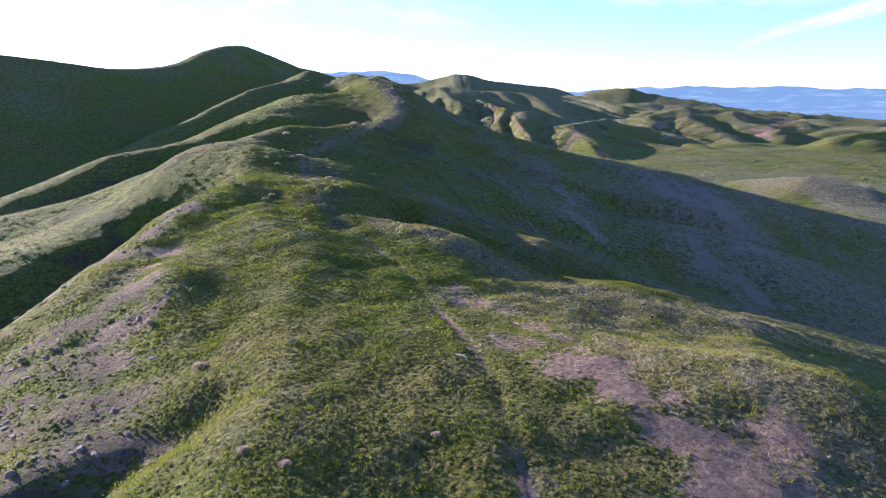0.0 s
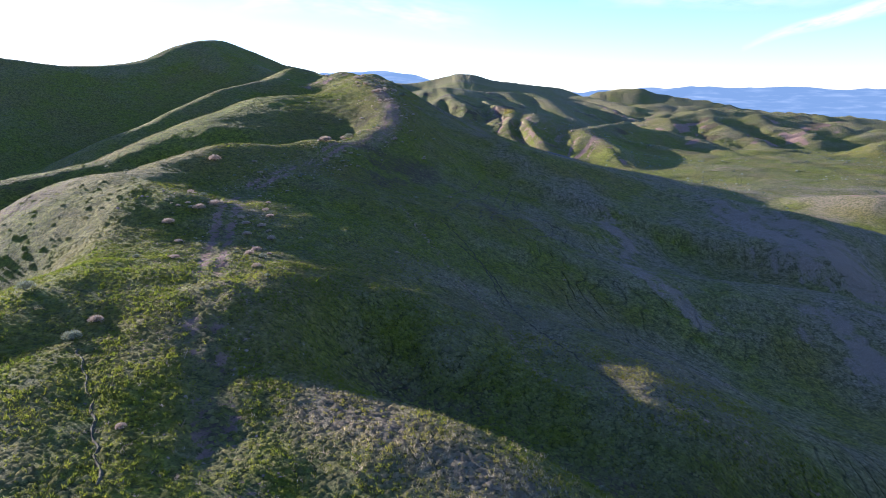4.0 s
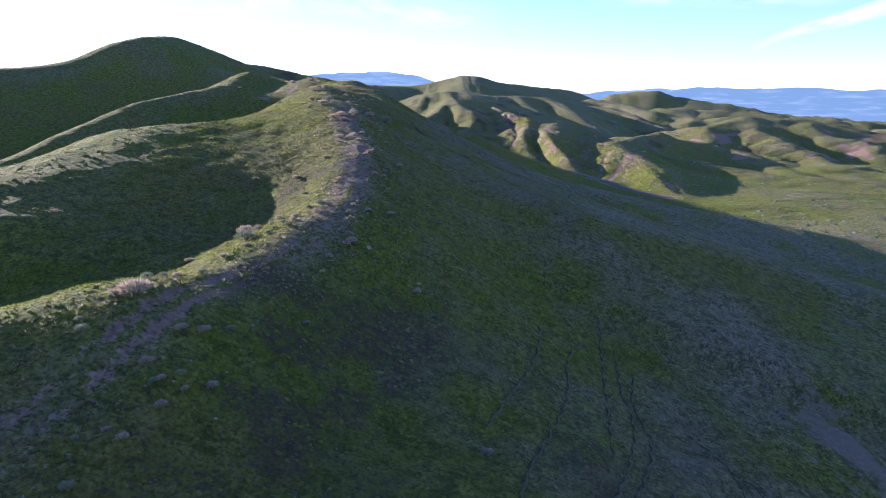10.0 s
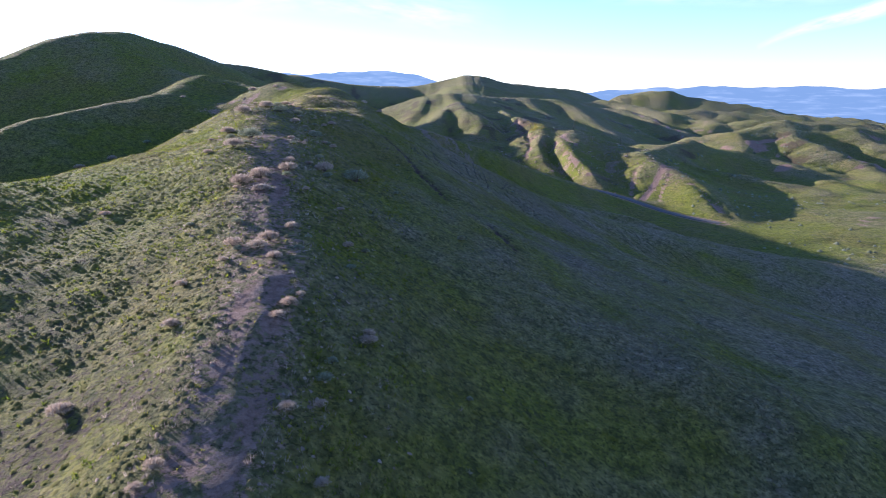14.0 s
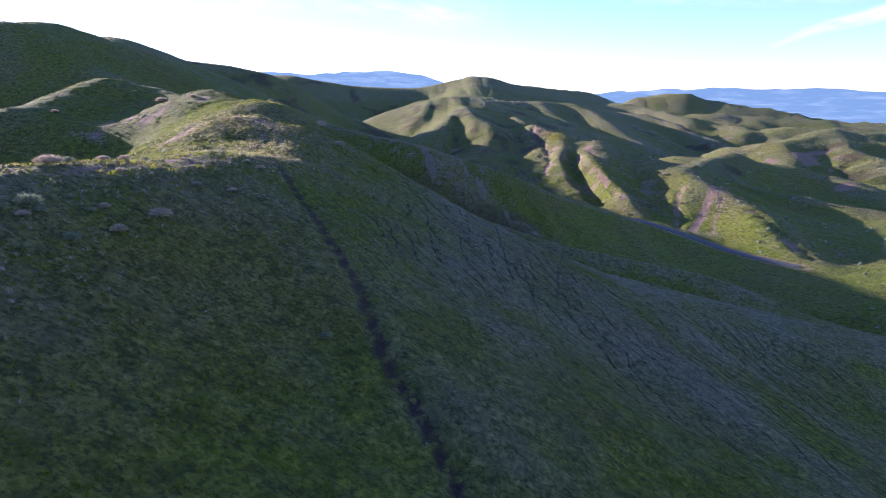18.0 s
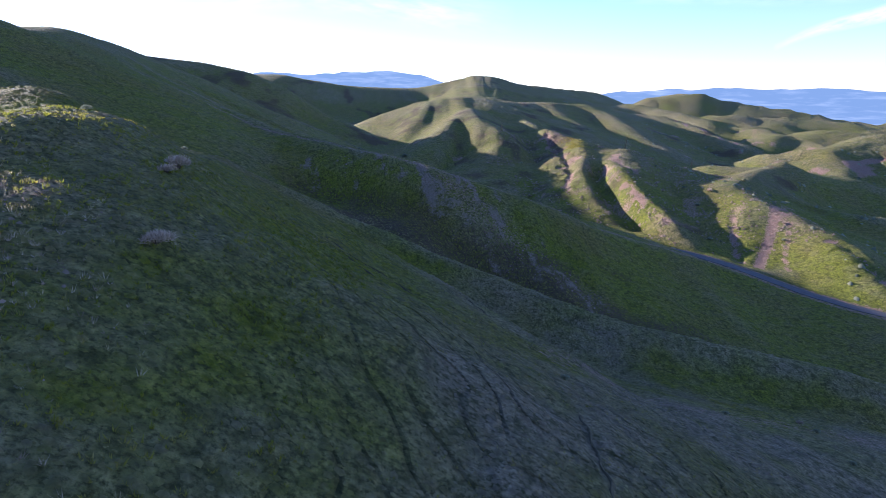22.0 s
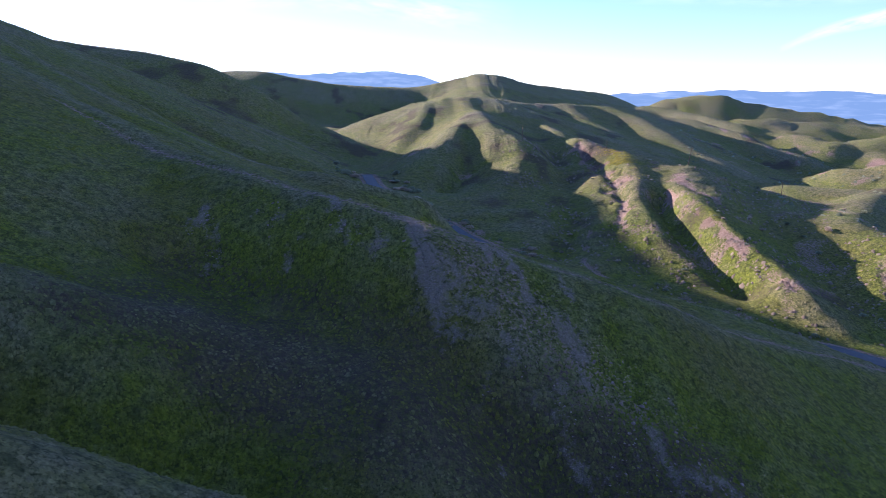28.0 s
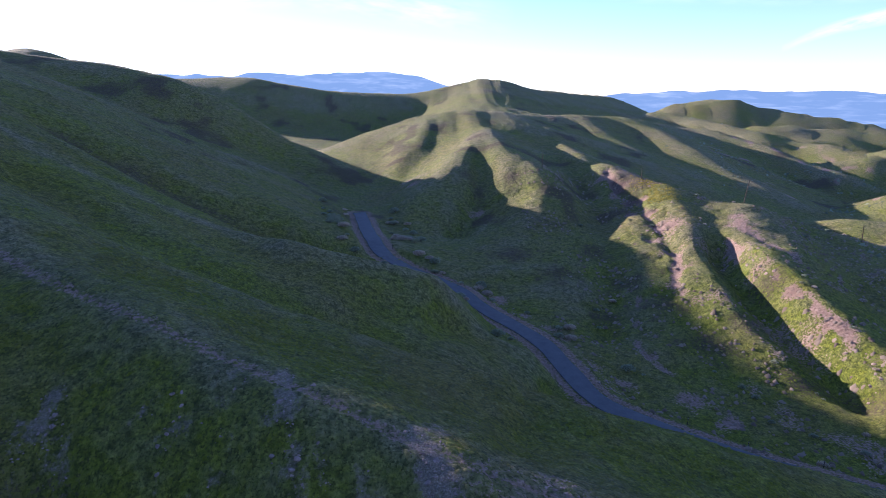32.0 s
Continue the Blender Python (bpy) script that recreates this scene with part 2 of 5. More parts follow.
ridge([(-3, -80, 19.7), (-8, -0, 22.0), (-12, 44, 22.7), (-18, 80, 23.9), (-37, 108, 26.6), (-42, 144, 30.2), (-49, 167, 32.5), (-43, 188, 34.4), (-25, 208, 35.0), (-15, 231, 38.4), (-17, 257, 43.5), (-25, 284, 48.7), (-34, 315, 53.8), (-26, 348, 50.7), (-26, 374, 50.2), (-33, 391, 51.8), (-53, 417, 55.9), (-79, 443, 58.5), (-120, 495, 61.1), (-160, 540, 76.0)], 0.62, 0.68, 4.3)  # main
ridge([(-166, 546, 85.0), (-168, 525, 83.6), (-173, 516, 81.8), (-181, 507, 78.8), (-193, 491.5, 70.2), (-205, 478, 66.2), (-216, 466, 65.0), (-229, 456, 63.4), (-250, 440, 67.4), (-272, 424, 70.2), (-330, 400, 73.0), (-411, 372, 75.5)], 0.47, 0.34, 5.0)  # summit
# summit_back: hidden heights raised so its shadow falls across R5
ridge([(-168, 552, 84.0), (-185, 600, 84.0), (-203, 665, 91.0), (-215, 720, 88.0), (-280, 860, 80.1), (-330, 980, 100.4)], 0.50, 0.46, 14.6)  # summit_back
ridge([(-37, 145, 32.5), (-63, 166, 31.2), (-89, 172, 20.9), (-139, 156, 0.3)], 0.50, 0.50, 1.7)  # L0
ridge([(-40, 291, 47.0), (-56, 263, 45.2), (-63, 233, 39.7), (-75, 207, 33.0), (-93, 181, 28.7), (-130, 139, 12.7)], 0.31, 0.41, 9.5)  # L1
ridge([(-87, 435, 62.3), (-89, 408, 55.4), (-107, 371, 48.7), (-137, 330, 30.5)], 0.52, 0.50, 2.6)  # L2
ridge([(-30, 67, 24.8), (-49, 59, 14.8), (-74, 46, 0.0)], 0.70, 0.70, 5.4)  # Lleft
ridge([(-9, 99, 25.3), (0, 93, 22.0), (11, 84, 18.8), (27, 77, 15.9), (58, 83, 4.7), (110, 90, -12.5)], 0.46, 0.50, 4.6)  # R1
ridge([(-33, 114, 29.3), (-8, 123, 25.2), (15, 130, 19.3), (29, 136, 11.0), (41, 140, 3.5), (83, 141, -6.9), (143, 140, -24.6)], 0.46, 0.45, 9.0)  # R1c
ridge([(-10, 30, 21.0), (-13, 60, 22.2), (-18, 86, 24.0), (-23, 106, 26.9), (-27, 132, 28.3), (-30, 162, 29.0), (-34, 187, 31.0)], 0.54, 0.45, 13.4)  # broad
ridge([(2, -80, 24.8), (5, -0, 24.0), (10, 39, 22.4), (8, 73, 20.6)], 0.50, 0.35, 25.6)  # fore
ridge([(8, 41, 22.9), (25, 44, 24.3), (34, 58, 19.0), (56, 56, 7.1), (90, 54, -9.1)], 0.40, 0.40, 8.1)  # R1b
ridge([(-25, 281, 46.1), (20, 261, 30.4), (53, 266, 20.4), (100, 238, 12.4), (157, 241, -0.6), (236, 250, -18.9)], 0.50, 0.60, 7.3)  # R2
ridge([(-41, 181, 35.5), (-22, 175, 30.2), (24, 177, 15.4), (81, 175, 6.5), (136, 184, -10.6)], 0.51, 0.46, 12.4)  # R2b
ridge([(-30, 348, 50.4), (-7, 365, 37.7), (20, 392, 25.6), (66, 398, 13.3), (128, 397, 1.0), (199, 412, -13.3)], 0.39, 0.39, 17.3)  # R3
ridge([(-33, 374, 55.0), (-34, 396, 51.3), (-48, 455, 46.0), (-24, 465, 32.7), (19, 448, 19.5), (60, 442, 11.9), (117, 438, -8.7)], 0.51, 0.53, 1.0)  # R4
ridge([(-123, 505, 62.5), (-65, 492, 42.8), (-41, 503, 31.1), (-20, 501, 17.9)], 0.56, 0.50, 1.0)  # R4b
ridge([(-176, 652, 65.5), (-118, 603, 54.9), (-85, 572, 49.6), (-60, 551, 46.0), (-40, 538, 42.5), (-23, 528.5, 39.8), (-11, 523, 37.6), (1, 523, 34.1), (14, 522, 30.0), (21, 523.5, 27.0), (29, 526.5, 22.9), (39, 531, 18.2), (60, 540, 10.0), (85, 548, 0.5), (112, 556, -8.0)], 0.42, 0.62, 2.0)  # R5
ridge([(-160, 649, 53.7), (-113, 629, 41.3), (-72, 619, 35.4), (-42, 606, 35.8), (-16, 610, 28.3), (-4, 606, 14.2)], 0.54, 0.50, 1.1)  # R6
ridge([(-164, 690, 56.5), (-121, 673, 44.7), (-89, 666, 38.8), (-56, 662, 31.0), (-33, 666, 22.8)], 0.42, 0.51, 8.7)  # R6d
ridge([(-211, 705, 91.0), (-149, 716, 66.1), (-117, 721, 50.0), (-87, 730, 36.7), (-57, 738, 20.5)], 0.45, 0.51, 4.3)  # R6b
# R6c raised so its shadow covers the middle hill and spur feet
ridge([(-240, 800, 88.0), (-184, 809, 82.0), (-148, 802, 75.0), (-118, 800, 62.0), (-90, 800, 43.0)], 0.50, 0.50, 5.0)  # R6c
ridge([(-5, 54, 23.2), (-3, 72, 23.1), (-3, 92, 23.2)], 0.25, 0.38, 14.0)  # near slope
ridge([(-33, 118, 28.6), (-39, 101, 27.4), (-43, 85, 23.5), (-41, 70, 21.5), (-37, 58, 20.4), (-29, 42, 20.0), (-25, 28, 20.0)], 0.85, 0.25, 2.0)  # left edge
ridge([(-62, 578, 39.5), (-40, 563, 36.0), (-20, 556, 31.5), (0, 553, 27.6), (20, 551, 22.5), (40, 551, 16.5), (60, 552, 10.0), (78, 555, 3.5)], 0.62, 0.20, 4.0)  # shoulder
ridge([(-420, 1140, 88.0), (-300, 1170, 84.0), (-262, 1180, 86.5), (-223, 1188, 89.0), (-185, 1196, 82.0), (-140, 1212, 74.5), (-60, 1260, 72.0), (-10, 1285, 79.0), (18, 1305, 87.5), (38, 1313, 90.5), (62, 1322, 86.0), (105, 1345, 72.0), (142, 1420, 77.0), (190, 1480, 69.0), (307, 1769, 65.0)], 0.40, 0.46, 14.0)  # dome
ridge([(38, 1313, 89.0), (30, 1215, 72.0), (20, 1120, 60.0), (8, 980, 55.5), (1, 888, 55.0)], 0.26, 0.42, 18.0)  # dome's foot
ridge([(-26, 893, 53.0), (1, 888, 55.0), (43, 960, 52.0), (90, 985, 51.0), (129, 1011, 50.0), (200, 1090, 38.0)], 0.34, 0.38, 10.0)  # plateau
ridge([(1, 888, 54.5), (7, 820, 47.5), (13, 770, 42.5), (21, 742, 37.5), (25, 726, 33.0), (21, 710, 27.5), (15, 694, 21.0), (8, 680, 14.0)], 0.46, 0.55, 4.0)  # middle hill
ridge([(8, 812, 46.5), (-4, 775, 40.0), (-14, 745, 34.0), (-24, 718, 26.5), (-33, 696, 17.0)], 0.36, 0.52, 4.0)  # left spur of the middle hill
ridge([(-20, 880, 51.0), (-27, 835, 43.0), (-36, 795, 32.0), (-42, 768, 22.0)], 0.38, 0.48, 5.0)  # outer spur of the middle hill
ridge([(43, 960, 51.0), (47, 870, 43.0), (49, 810, 38.0), (51, 777, 36.0), (61, 748, 34.0), (73, 722, 30.0), (93, 704, 25.8), (124, 684, 17.5), (160, 655, 8.0), (220, 605, -7.0)], 0.40, 0.46, 2.5)  # scarped spur
ridge([(70, 724, 30.0), (69, 700, 27.8), (66, 682, 25.2), (61, 664, 21.5), (60, 648, 17.0), (61, 634, 11.5), (63, 620, 5.5)], 0.62, 0.72, 2.5)  # lower spur
ridge([(93, 704, 25.5), (84, 686, 25.5), (76, 668, 24.6), (75, 652, 23.4), (77, 630, 18.0), (80, 603, 10.8), (83, 585, 7.0), (86, 570, 0.0)], 0.26, 0.95, 1.6)  # knob and its scarp
ridge([(93, 704, 25.8), (100, 680, 22.5), (104, 655, 18.5), (106, 630, 12.5), (108, 608, 6.0)], 0.50, 0.10, 4.0)  # the knob's back
ridge([(178, 700, 20.0), (150, 672, 18.0), (127, 643, 15.8), (124, 620, 14.2), (128, 600, 13.0), (134, 578, 9.8), (133, 554, 5.8), (134, 535, 0.5), (136, 516, -5.8)], 0.50, 0.50, 2.0)  # spur with the track
ridge([(124, 620, 13.8), (116, 600, 9.8), (109, 580, 3.0), (103, 564, -3.5)], 0.45, 0.62, 1.6)  # its left scarp
ridge([(127, 643, 15.6), (148, 622, 8.0), (167, 600, -1.0), (172, 566, -4.0)], 0.42, 0.30, 4.0)  # its shaded shoulder
ridge([(152, 370, -8.5), (172, 430, -8.0), (186, 492, -6.5), (204, 540, -5.5), (235, 600, -4.0), (300, 640, -4.0)], 0.05, 0.05, 30.0)  # valley bench
ridge([(188, 374, -3.0), (206, 353, 1.0), (228, 338, -3.0)], 0.42, 0.46, 3.0)  # rocky knoll on the bench
ridge([(160, 745, 15.0), (185, 728, 14.0), (204, 709, 12.4), (226, 692, 9.0), (252, 668, 2.5), (275, 648, -4.0)], 0.42, 0.46, 6.0)  # first rounded hill
ridge([(228, 800, 17.0), (253, 776, 20.0), (276, 790, 26.0), (300, 800, 31.0), (345, 790, 28.0), (400, 755, 19.0), (450, 700, 6.0)], 0.42, 0.44, 6.0)  # green hill
ridge([(300, 800, 29.0), (292, 760, 20.0), (300, 725, 10.0), (318, 700, 1.0)], 0.45, 0.50, 4.0)
ridge([(350, 788, 27.0), (352, 745, 17.0), (372, 705, 6.0)], 0.45, 0.50, 4.0)
ridge([(253, 776, 19.0), (240, 742, 10.0), (246, 715, 2.0)], 0.45, 0.50, 4.0)
ridge([(200, 1090, 38.0), (227, 1060, 35.0), (240, 1010, 29.5), (250, 955, 20.0), (260, 915, 12.0)], 0.45, 0.46, 5.0)  # hill with the pink scarp
ridge([(227, 1060, 33.0), (204, 1005, 27.0), (196, 950, 20.0), (203, 885, 13.0)], 0.42, 0.46, 6.0)
ridge([(129, 1011, 49.0), (138, 940, 40.0), (142, 890, 32.0), (150, 840, 22.0), (158, 800, 14.0)], 0.36, 0.44, 6.0)  # plateau's spur
ridge([(88, 985, 50.0), (96, 905, 38.0), (104, 850, 28.0), (112, 800, 20.0)], 0.36, 0.40, 8.0)
ridge([(262, 1340, 47.0), (291, 1300, 42.0), (312, 1235, 34.0), (330, 1170, 24.0)], 0.40, 0.46, 8.0)
ridge([(360, 1510, 55.0), (414, 1500, 61.0), (428, 1490, 60.0), (470, 1465, 50.0), (520, 1430, 40.0), (590, 1400, 28.0)], 0.42, 0.46, 6.0)  # far rocky top
ridge([(340, 1290, 27.0), (380, 1270, 31.0), (452, 1250, 28.0), (520, 1215, 22.0), (590, 1160, 12.0)], 0.42, 0.46, 6.0)
ridge([(351, 1184, 21.0), (372, 1130, 18.0), (384, 1075, 12.0)], 0.45, 0.48, 5.0)
ridge([(275, 985, 14.0), (300, 962, 19.0), (335, 975, 22.0), (368, 950, 23.0), (412, 915, 16.0), (450, 870, 6.0)], 0.44, 0.48, 5.0)
ridge([(335, 975, 21.0), (330, 930, 14.0), (338, 890, 6.0)], 0.46, 0.50, 4.0)
ridge([(380, 945, 21.0), (388, 900, 13.0), (402, 862, 4.0)], 0.46, 0.50, 4.0)


def valley(x, y):
    """The floor under the hills, which rises along the road."""
    return np.maximum(4 + 0.07 * (np.clip(y, -400, 720) - 585) - 0.10 * (np.clip(x, -260, 300) - 30), -42.0)


def ridge_surface(x, y, points, left, right, crest):
    """The height of one ridge at the places x, y: linear along the crest, falling away on both sides."""
    best, top, side = np.full(x.shape, 1e9), np.zeros(x.shape), np.zeros(x.shape)
    for (ax, ay, az), (bx, by, bz) in zip(points, points[1:]):
        dx, dy = bx - ax, by - ay
        span = dx * dx + dy * dy
        u = np.clip(((x - ax) * dx + (y - ay) * dy) / span, 0, 1)
        px, py = x - ax - u * dx, y - ay - u * dy
        d = px * px + py * py
        near = d < best
        best = np.where(near, d, best)
        top = np.where(near, az + u * (bz - az), top)
        side = np.where(near, (dx * py - dy * px) / (np.sqrt(span) * np.sqrt(d + 1e-6)), side)
    fall = 0.5 * (left + right) + 0.5 * (left - right) * np.clip(side, -1, 1)
    return top - fall * (np.sqrt(best + crest * crest) - crest)


def hills(x, y, sink=0.0):
    """The smooth land: the highest of all ridges, blended over a few metres."""
    soft = 2.2
    total = np.exp((valley(x, y) - sink - 30) / soft)
    for points, left, right, crest, reach in RIDGES:
        cx, cy = np.mean([p[0] for p in points]), np.mean([p[1] for p in points])
        far = reach + max(math.hypot(p[0] - cx, p[1] - cy) for p in points)
        near = np.nonzero((x - cx) ** 2 + (y - cy) ** 2 < far * far)[0]
        if len(near):
            total[near] += np.exp(np.clip((ridge_surface(x[near], y[near], points, left, right, crest) - 30) / soft, -60, 60))
    return 30 + soft * np.log(total)


def lattice(x, y, seed):
    """Smooth random heights from -1 to 1 on a unit lattice."""
    xi, yi = np.floor(x), np.floor(y)
    u, v = x - xi, y - yi
    u, v = u * u * u * (u * (u * 6 - 15) + 10), v * v * v * (v * (v * 6 - 15) + 10)

    def at(i, j):
        h = np.sin((xi + i) * 127.1 + (yi + j) * 311.7 + seed * 74.7) * 43758.5453
        return (h - np.floor(h)) * 2 - 1
    return (at(0, 0) * (1 - u) + at(1, 0) * u) * (1 - v) + (at(0, 1) * (1 - u) + at(1, 1) * u) * v


def step(a, b, x):
    t = np.clip((x - a) / (b - a), 0, 1)
    return t * t * (3 - 2 * t)


def far_hills(x, y):
    """The rolling country beyond: many rounded hills with sharp gullies between, lower towards the right and gone where the plain begins."""
    wx, wy = x + 30 * lattice(x / 140, y / 140, 5), y + 30 * lattice(x / 140, y / 140, 6)
    large = np.abs(lattice(wx / 170, wy / 210, 1))
    small = np.abs(lattice(wx / 74, wy / 92, 2))
    tiny = np.abs(lattice(wx / 34, wy / 40, 4))
    away = np.hypot(x, y)
    rise = -26 + 22 * step(400, 1100, away) + 24 * step(900, 1500, away)
    rise = rise - 0.10 * np.clip(x - 420, 0, 600) - 150 * step(1700, 2300, away) * step(0.1, 0.3, np.arctan2(x, np.abs(y) + 1)) - 60 * step(3000, 4200, away)
    return rise + 30 * large + 24 * small * (0.5 + large) + 11 * tiny * (0.5 + small) + 3.5 * np.abs(lattice(wx / 17, wy / 19, 8)) + 12 * lattice(x / 420, y / 420, 3)


def rolling_country():
    """The many rounded hills beyond the nearer ones: short backs with spurs down both sides, lower towards the plain."""
    rng = random.Random(17)

    def top(x, y):
        return 20 + 0.022 * (min(y, 1500) - 900) - 0.10 * max(y - 1500, 0) - 0.055 * (x - 350)
    for k in range(40):
        y = 620 + 34 * k + rng.uniform(-25, 25)
        x = 0.30 * y + 330 * (k * 0.618 % 1) + rng.uniform(-20, 20)
        if x < 470 and y < 1130 or x < 0.28 * y:
            x += 190
        back, turn = [], rng.uniform(-0.9, -0.1)
        for j in range(4):
            back.append((x, y, top(x, y) + rng.uniform(-6, 6) - 3 * abs(j - 1.5)))
            turn += rng.uniform(-0.4, 0.4)
            x, y = x + 58 * math.cos(turn), y + 58 * math.sin(turn)
        ridge(back, 0.46, 0.48, 5.0, 110.0)
        for (ax, ay, az), (bx, by, bz) in zip(back, back[1:]):
            for side in (-1, 1):
                u = rng.uniform(0.1, 0.9)
                px, py, pz = ax + (bx - ax) * u, ay + (by - ay) * u, az + (bz - az) * u
                lean = math.atan2(by - ay, bx - ax) + side * rng.uniform(0.9, 1.5)
                length = rng.uniform(40, 65)
                mid = (px + 0.5 * length * math.cos(lean), py + 0.5 * length * math.sin(lean), pz - rng.uniform(2, 7))
                lean += rng.uniform(-0.4, 0.4)
                end = (mid[0] + 0.6 * length * math.cos(lean), mid[1] + 0.6 * length * math.sin(lean), mid[2] - rng.uniform(12, 18))
                ridge([(px, py, pz), mid, end], 0.52, 0.54, 3.0, 90.0)


rolling_country()
GULLIES = []


def gully(points, depth, width):
    """A crease worn between two spurs."""
    GULLIES.append((points, depth, width))


gully([(-50, 521), (-35, 517), (-14, 508), (0, 494), (14, 478)], 4.0, 6.0)
gully([(-70, 50), (-66, 70), (-64, 88), (-60, 106), (-54, 122)], 9.0, 10.0)
gully([(-52, 206), (-66, 196), (-84, 178), (-112, 160)], 6.0, 9.0)
gully([(-17, 42), (-21, 36), (-26, 29), (-30, 20)], 2.0, 2.1)
gully([(-58, 480), (-32, 482), (-8, 477), (18, 470), (42, 465), (75, 462), (110, 460)], 9.0, 8.0)
gully([(47, 770), (43, 735), (41, 705), (40, 680), (34, 655), (26, 630)], 3.0, 6.0)
gully([(70, 668), (68, 655), (68, 640), (70, 622), (74, 600)], 6.0, 4.0)
gully([(108, 690), (102, 655), (98, 620), (95, 590)], 3.0, 7.0)
gully([(2, 770), (2, 745), (-2, 722), (-10, 700)], 4.0, 5.0)
gully([(-95, 600), (-60, 583), (-35, 577), (-8, 575), (8, 590)], 4.0, 8.0)
gully([(-120, 655), (-80, 646), (-50, 640), (-28, 645)], 4.0, 7.0)
gully([(-6, 112), (6, 106), (18, 100), (32, 104), (50, 111), (85, 114)], 5.0, 7.0)


SWELLS = []


def swell(x, y, rise, wide):
    """A low swelling of the slopes, or a hollow where the rise is negative."""
    SWELLS.append((x, y, rise, wide))


swell(14, 86, -2.0, 10)         # the brow of the nearest spur
swell(25, 67, -1.5, 11)
swell(4, 99, 1.6, 9)
swell(-35, 77, 2.8, 9)          # the left brow
swell(-61, 148, 3.6, 14)
swell(-15, 96, -1.4, 7)
swell(-24, 197, 3.0, 9)         # the crest above the hollow
swell(-32, 248, 1.6, 10)
swell(-46, 240, 0.8, 14)
swell(-52, 213, 4.2, 14)
swell(6, 193, 3.8, 17)          # the broad flank under the crest
swell(40, 212, 2.2, 15)
swell(90, 213, 5.0, 20)
swell(-4, 290, 2.0, 12)
swell(-15, 398, -1.4, 12)
swell(-48, 386, 5.5, 15)        # the rounded knoll
swell(-38, 362, 1.6, 9)
swell(-57, 409, 3.6, 13)
swell(-68, 401, 3.0, 12)
swell(-33, 376, -2.2, 6)
swell(-18, 113, 1.7, 7)
swell(-30, 106, -1.2, 9)
swell(8, 126, -2.0, 11)


def land(x, y):
    z = hills(x, y)
    for cx, cy, rise, wide in SWELLS:
        z = z + rise * np.exp(-((x - cx) ** 2 + (y - cy) ** 2) / wide ** 2)
    outside = np.maximum(step(300, 420, x), step(900, 1100, y) * step(200, 320, x))
    outside = np.maximum(outside, step(1350, 1500, y))
    outside = np.maximum(outside, step(-420, -620, x))
    hill = np.where(x > -60, -26 - 0.03 * np.clip(x - 300, 0, 900) - 90 * step(1700, 2300, np.hypot(x, y)), far_hills(x, y))
    z = np.where(outside > 0, np.maximum(hills(x, y, 160 * outside), z * (1 - outside) + outside * hill), z)
    for points, depth, width in GULLIES:
        z = z - depth * np.exp(-(line_distance(x, y, points) / width) ** 2)
    broken = np.maximum(1.1 * step(140, 200, x) * step(560, 640, y), 0.9 * step(700, 760, y) * step(-60, -20, x))
    broken = np.maximum(broken, 0.3 * step(38, 52, x) * step(570, 620, y))
    broken = np.maximum(broken, 0.4 * step(120, 160, x) * step(330, 400, y))
    z = z + broken * (3.4 * np.abs(lattice(x / 31, y / 33, 14)) + 1.8 * np.abs(lattice(x / 13, y / 14, 15)) - 1.5)
    # hummocks and small gullies
    z = z + 0.6 * lattice(x / 23, y / 23, 11) + 0.32 * lattice(x / 9, y / 9, 12) + 0.16 * lattice(x / 3.6, y / 3.6, 13)
    return z


def spaced(low, dense_low, dense_high, high, gap, growth):
    """Grid lines, close together in the dense stretch and ever wider apart outside it."""
    line = list(np.arange(dense_low, dense_high + gap, gap))
    g = gap
    while line[-1] < high:
        g *= growth
        line.append(line[-1] + g)
    g, before = gap, []
    at = dense_low
    while at > low:
        g *= growth
        at -= g
        before.append(at)
    return np.array(before[::-1] + line)


def line_distance(x, y, points):
    best = np.full(x.shape, 1e9)
    for (ax, ay), (bx, by) in zip(points, points[1:]):
        dx, dy = bx - ax, by - ay
        u = np.clip(((x - ax) * dx + (y - ay) * dy) / (dx * dx + dy * dy), 0, 1)
        best = np.minimum(best, np.hypot(x - ax - u * dx, y - ay - u * dy))
    return best


def surface_mesh(name, xs, ys, z, masks):
    nx, ny = len(xs), len(ys)
    X, Y = np.meshgrid(xs, ys)
    co = np.empty((nx * ny, 3), np.float32)
    co[:, 0], co[:, 1], co[:, 2] = X.ravel(), Y.ravel(), z
    i = (np.arange(ny - 1)[:, None] * nx + np.arange(nx - 1)[None, :]).ravel()
    quads = np.stack([i, i + 1, i + nx + 1, i + nx], 1).astype(np.int32)
    me = bpy.data.meshes.new(name)
    me.vertices.add(len(co))
    me.vertices.foreach_set("co", co.ravel())
    me.loops.add(quads.size)
    me.loops.foreach_set("vertex_index", quads.ravel())
    me.polygons.add(len(quads))
    me.polygons.foreach_set("loop_start", np.arange(0, quads.size, 4, dtype=np.int32))
    me.polygons.foreach_set("use_smooth", np.ones(len(quads), bool))
    me.update()
    for key, values in masks.items():
        me.attributes.new(key, "FLOAT", "POINT").data.foreach_set("value", values.astype(np.float32))
    return me


XS = spaced(-4200, -62, 50, 4300, 0.75, 1.022)
YS = spaced(-700, 10, 715, 4750, 0.9, 1.03)
GX, GY = [a.ravel() for a in np.meshgrid(XS, YS)]


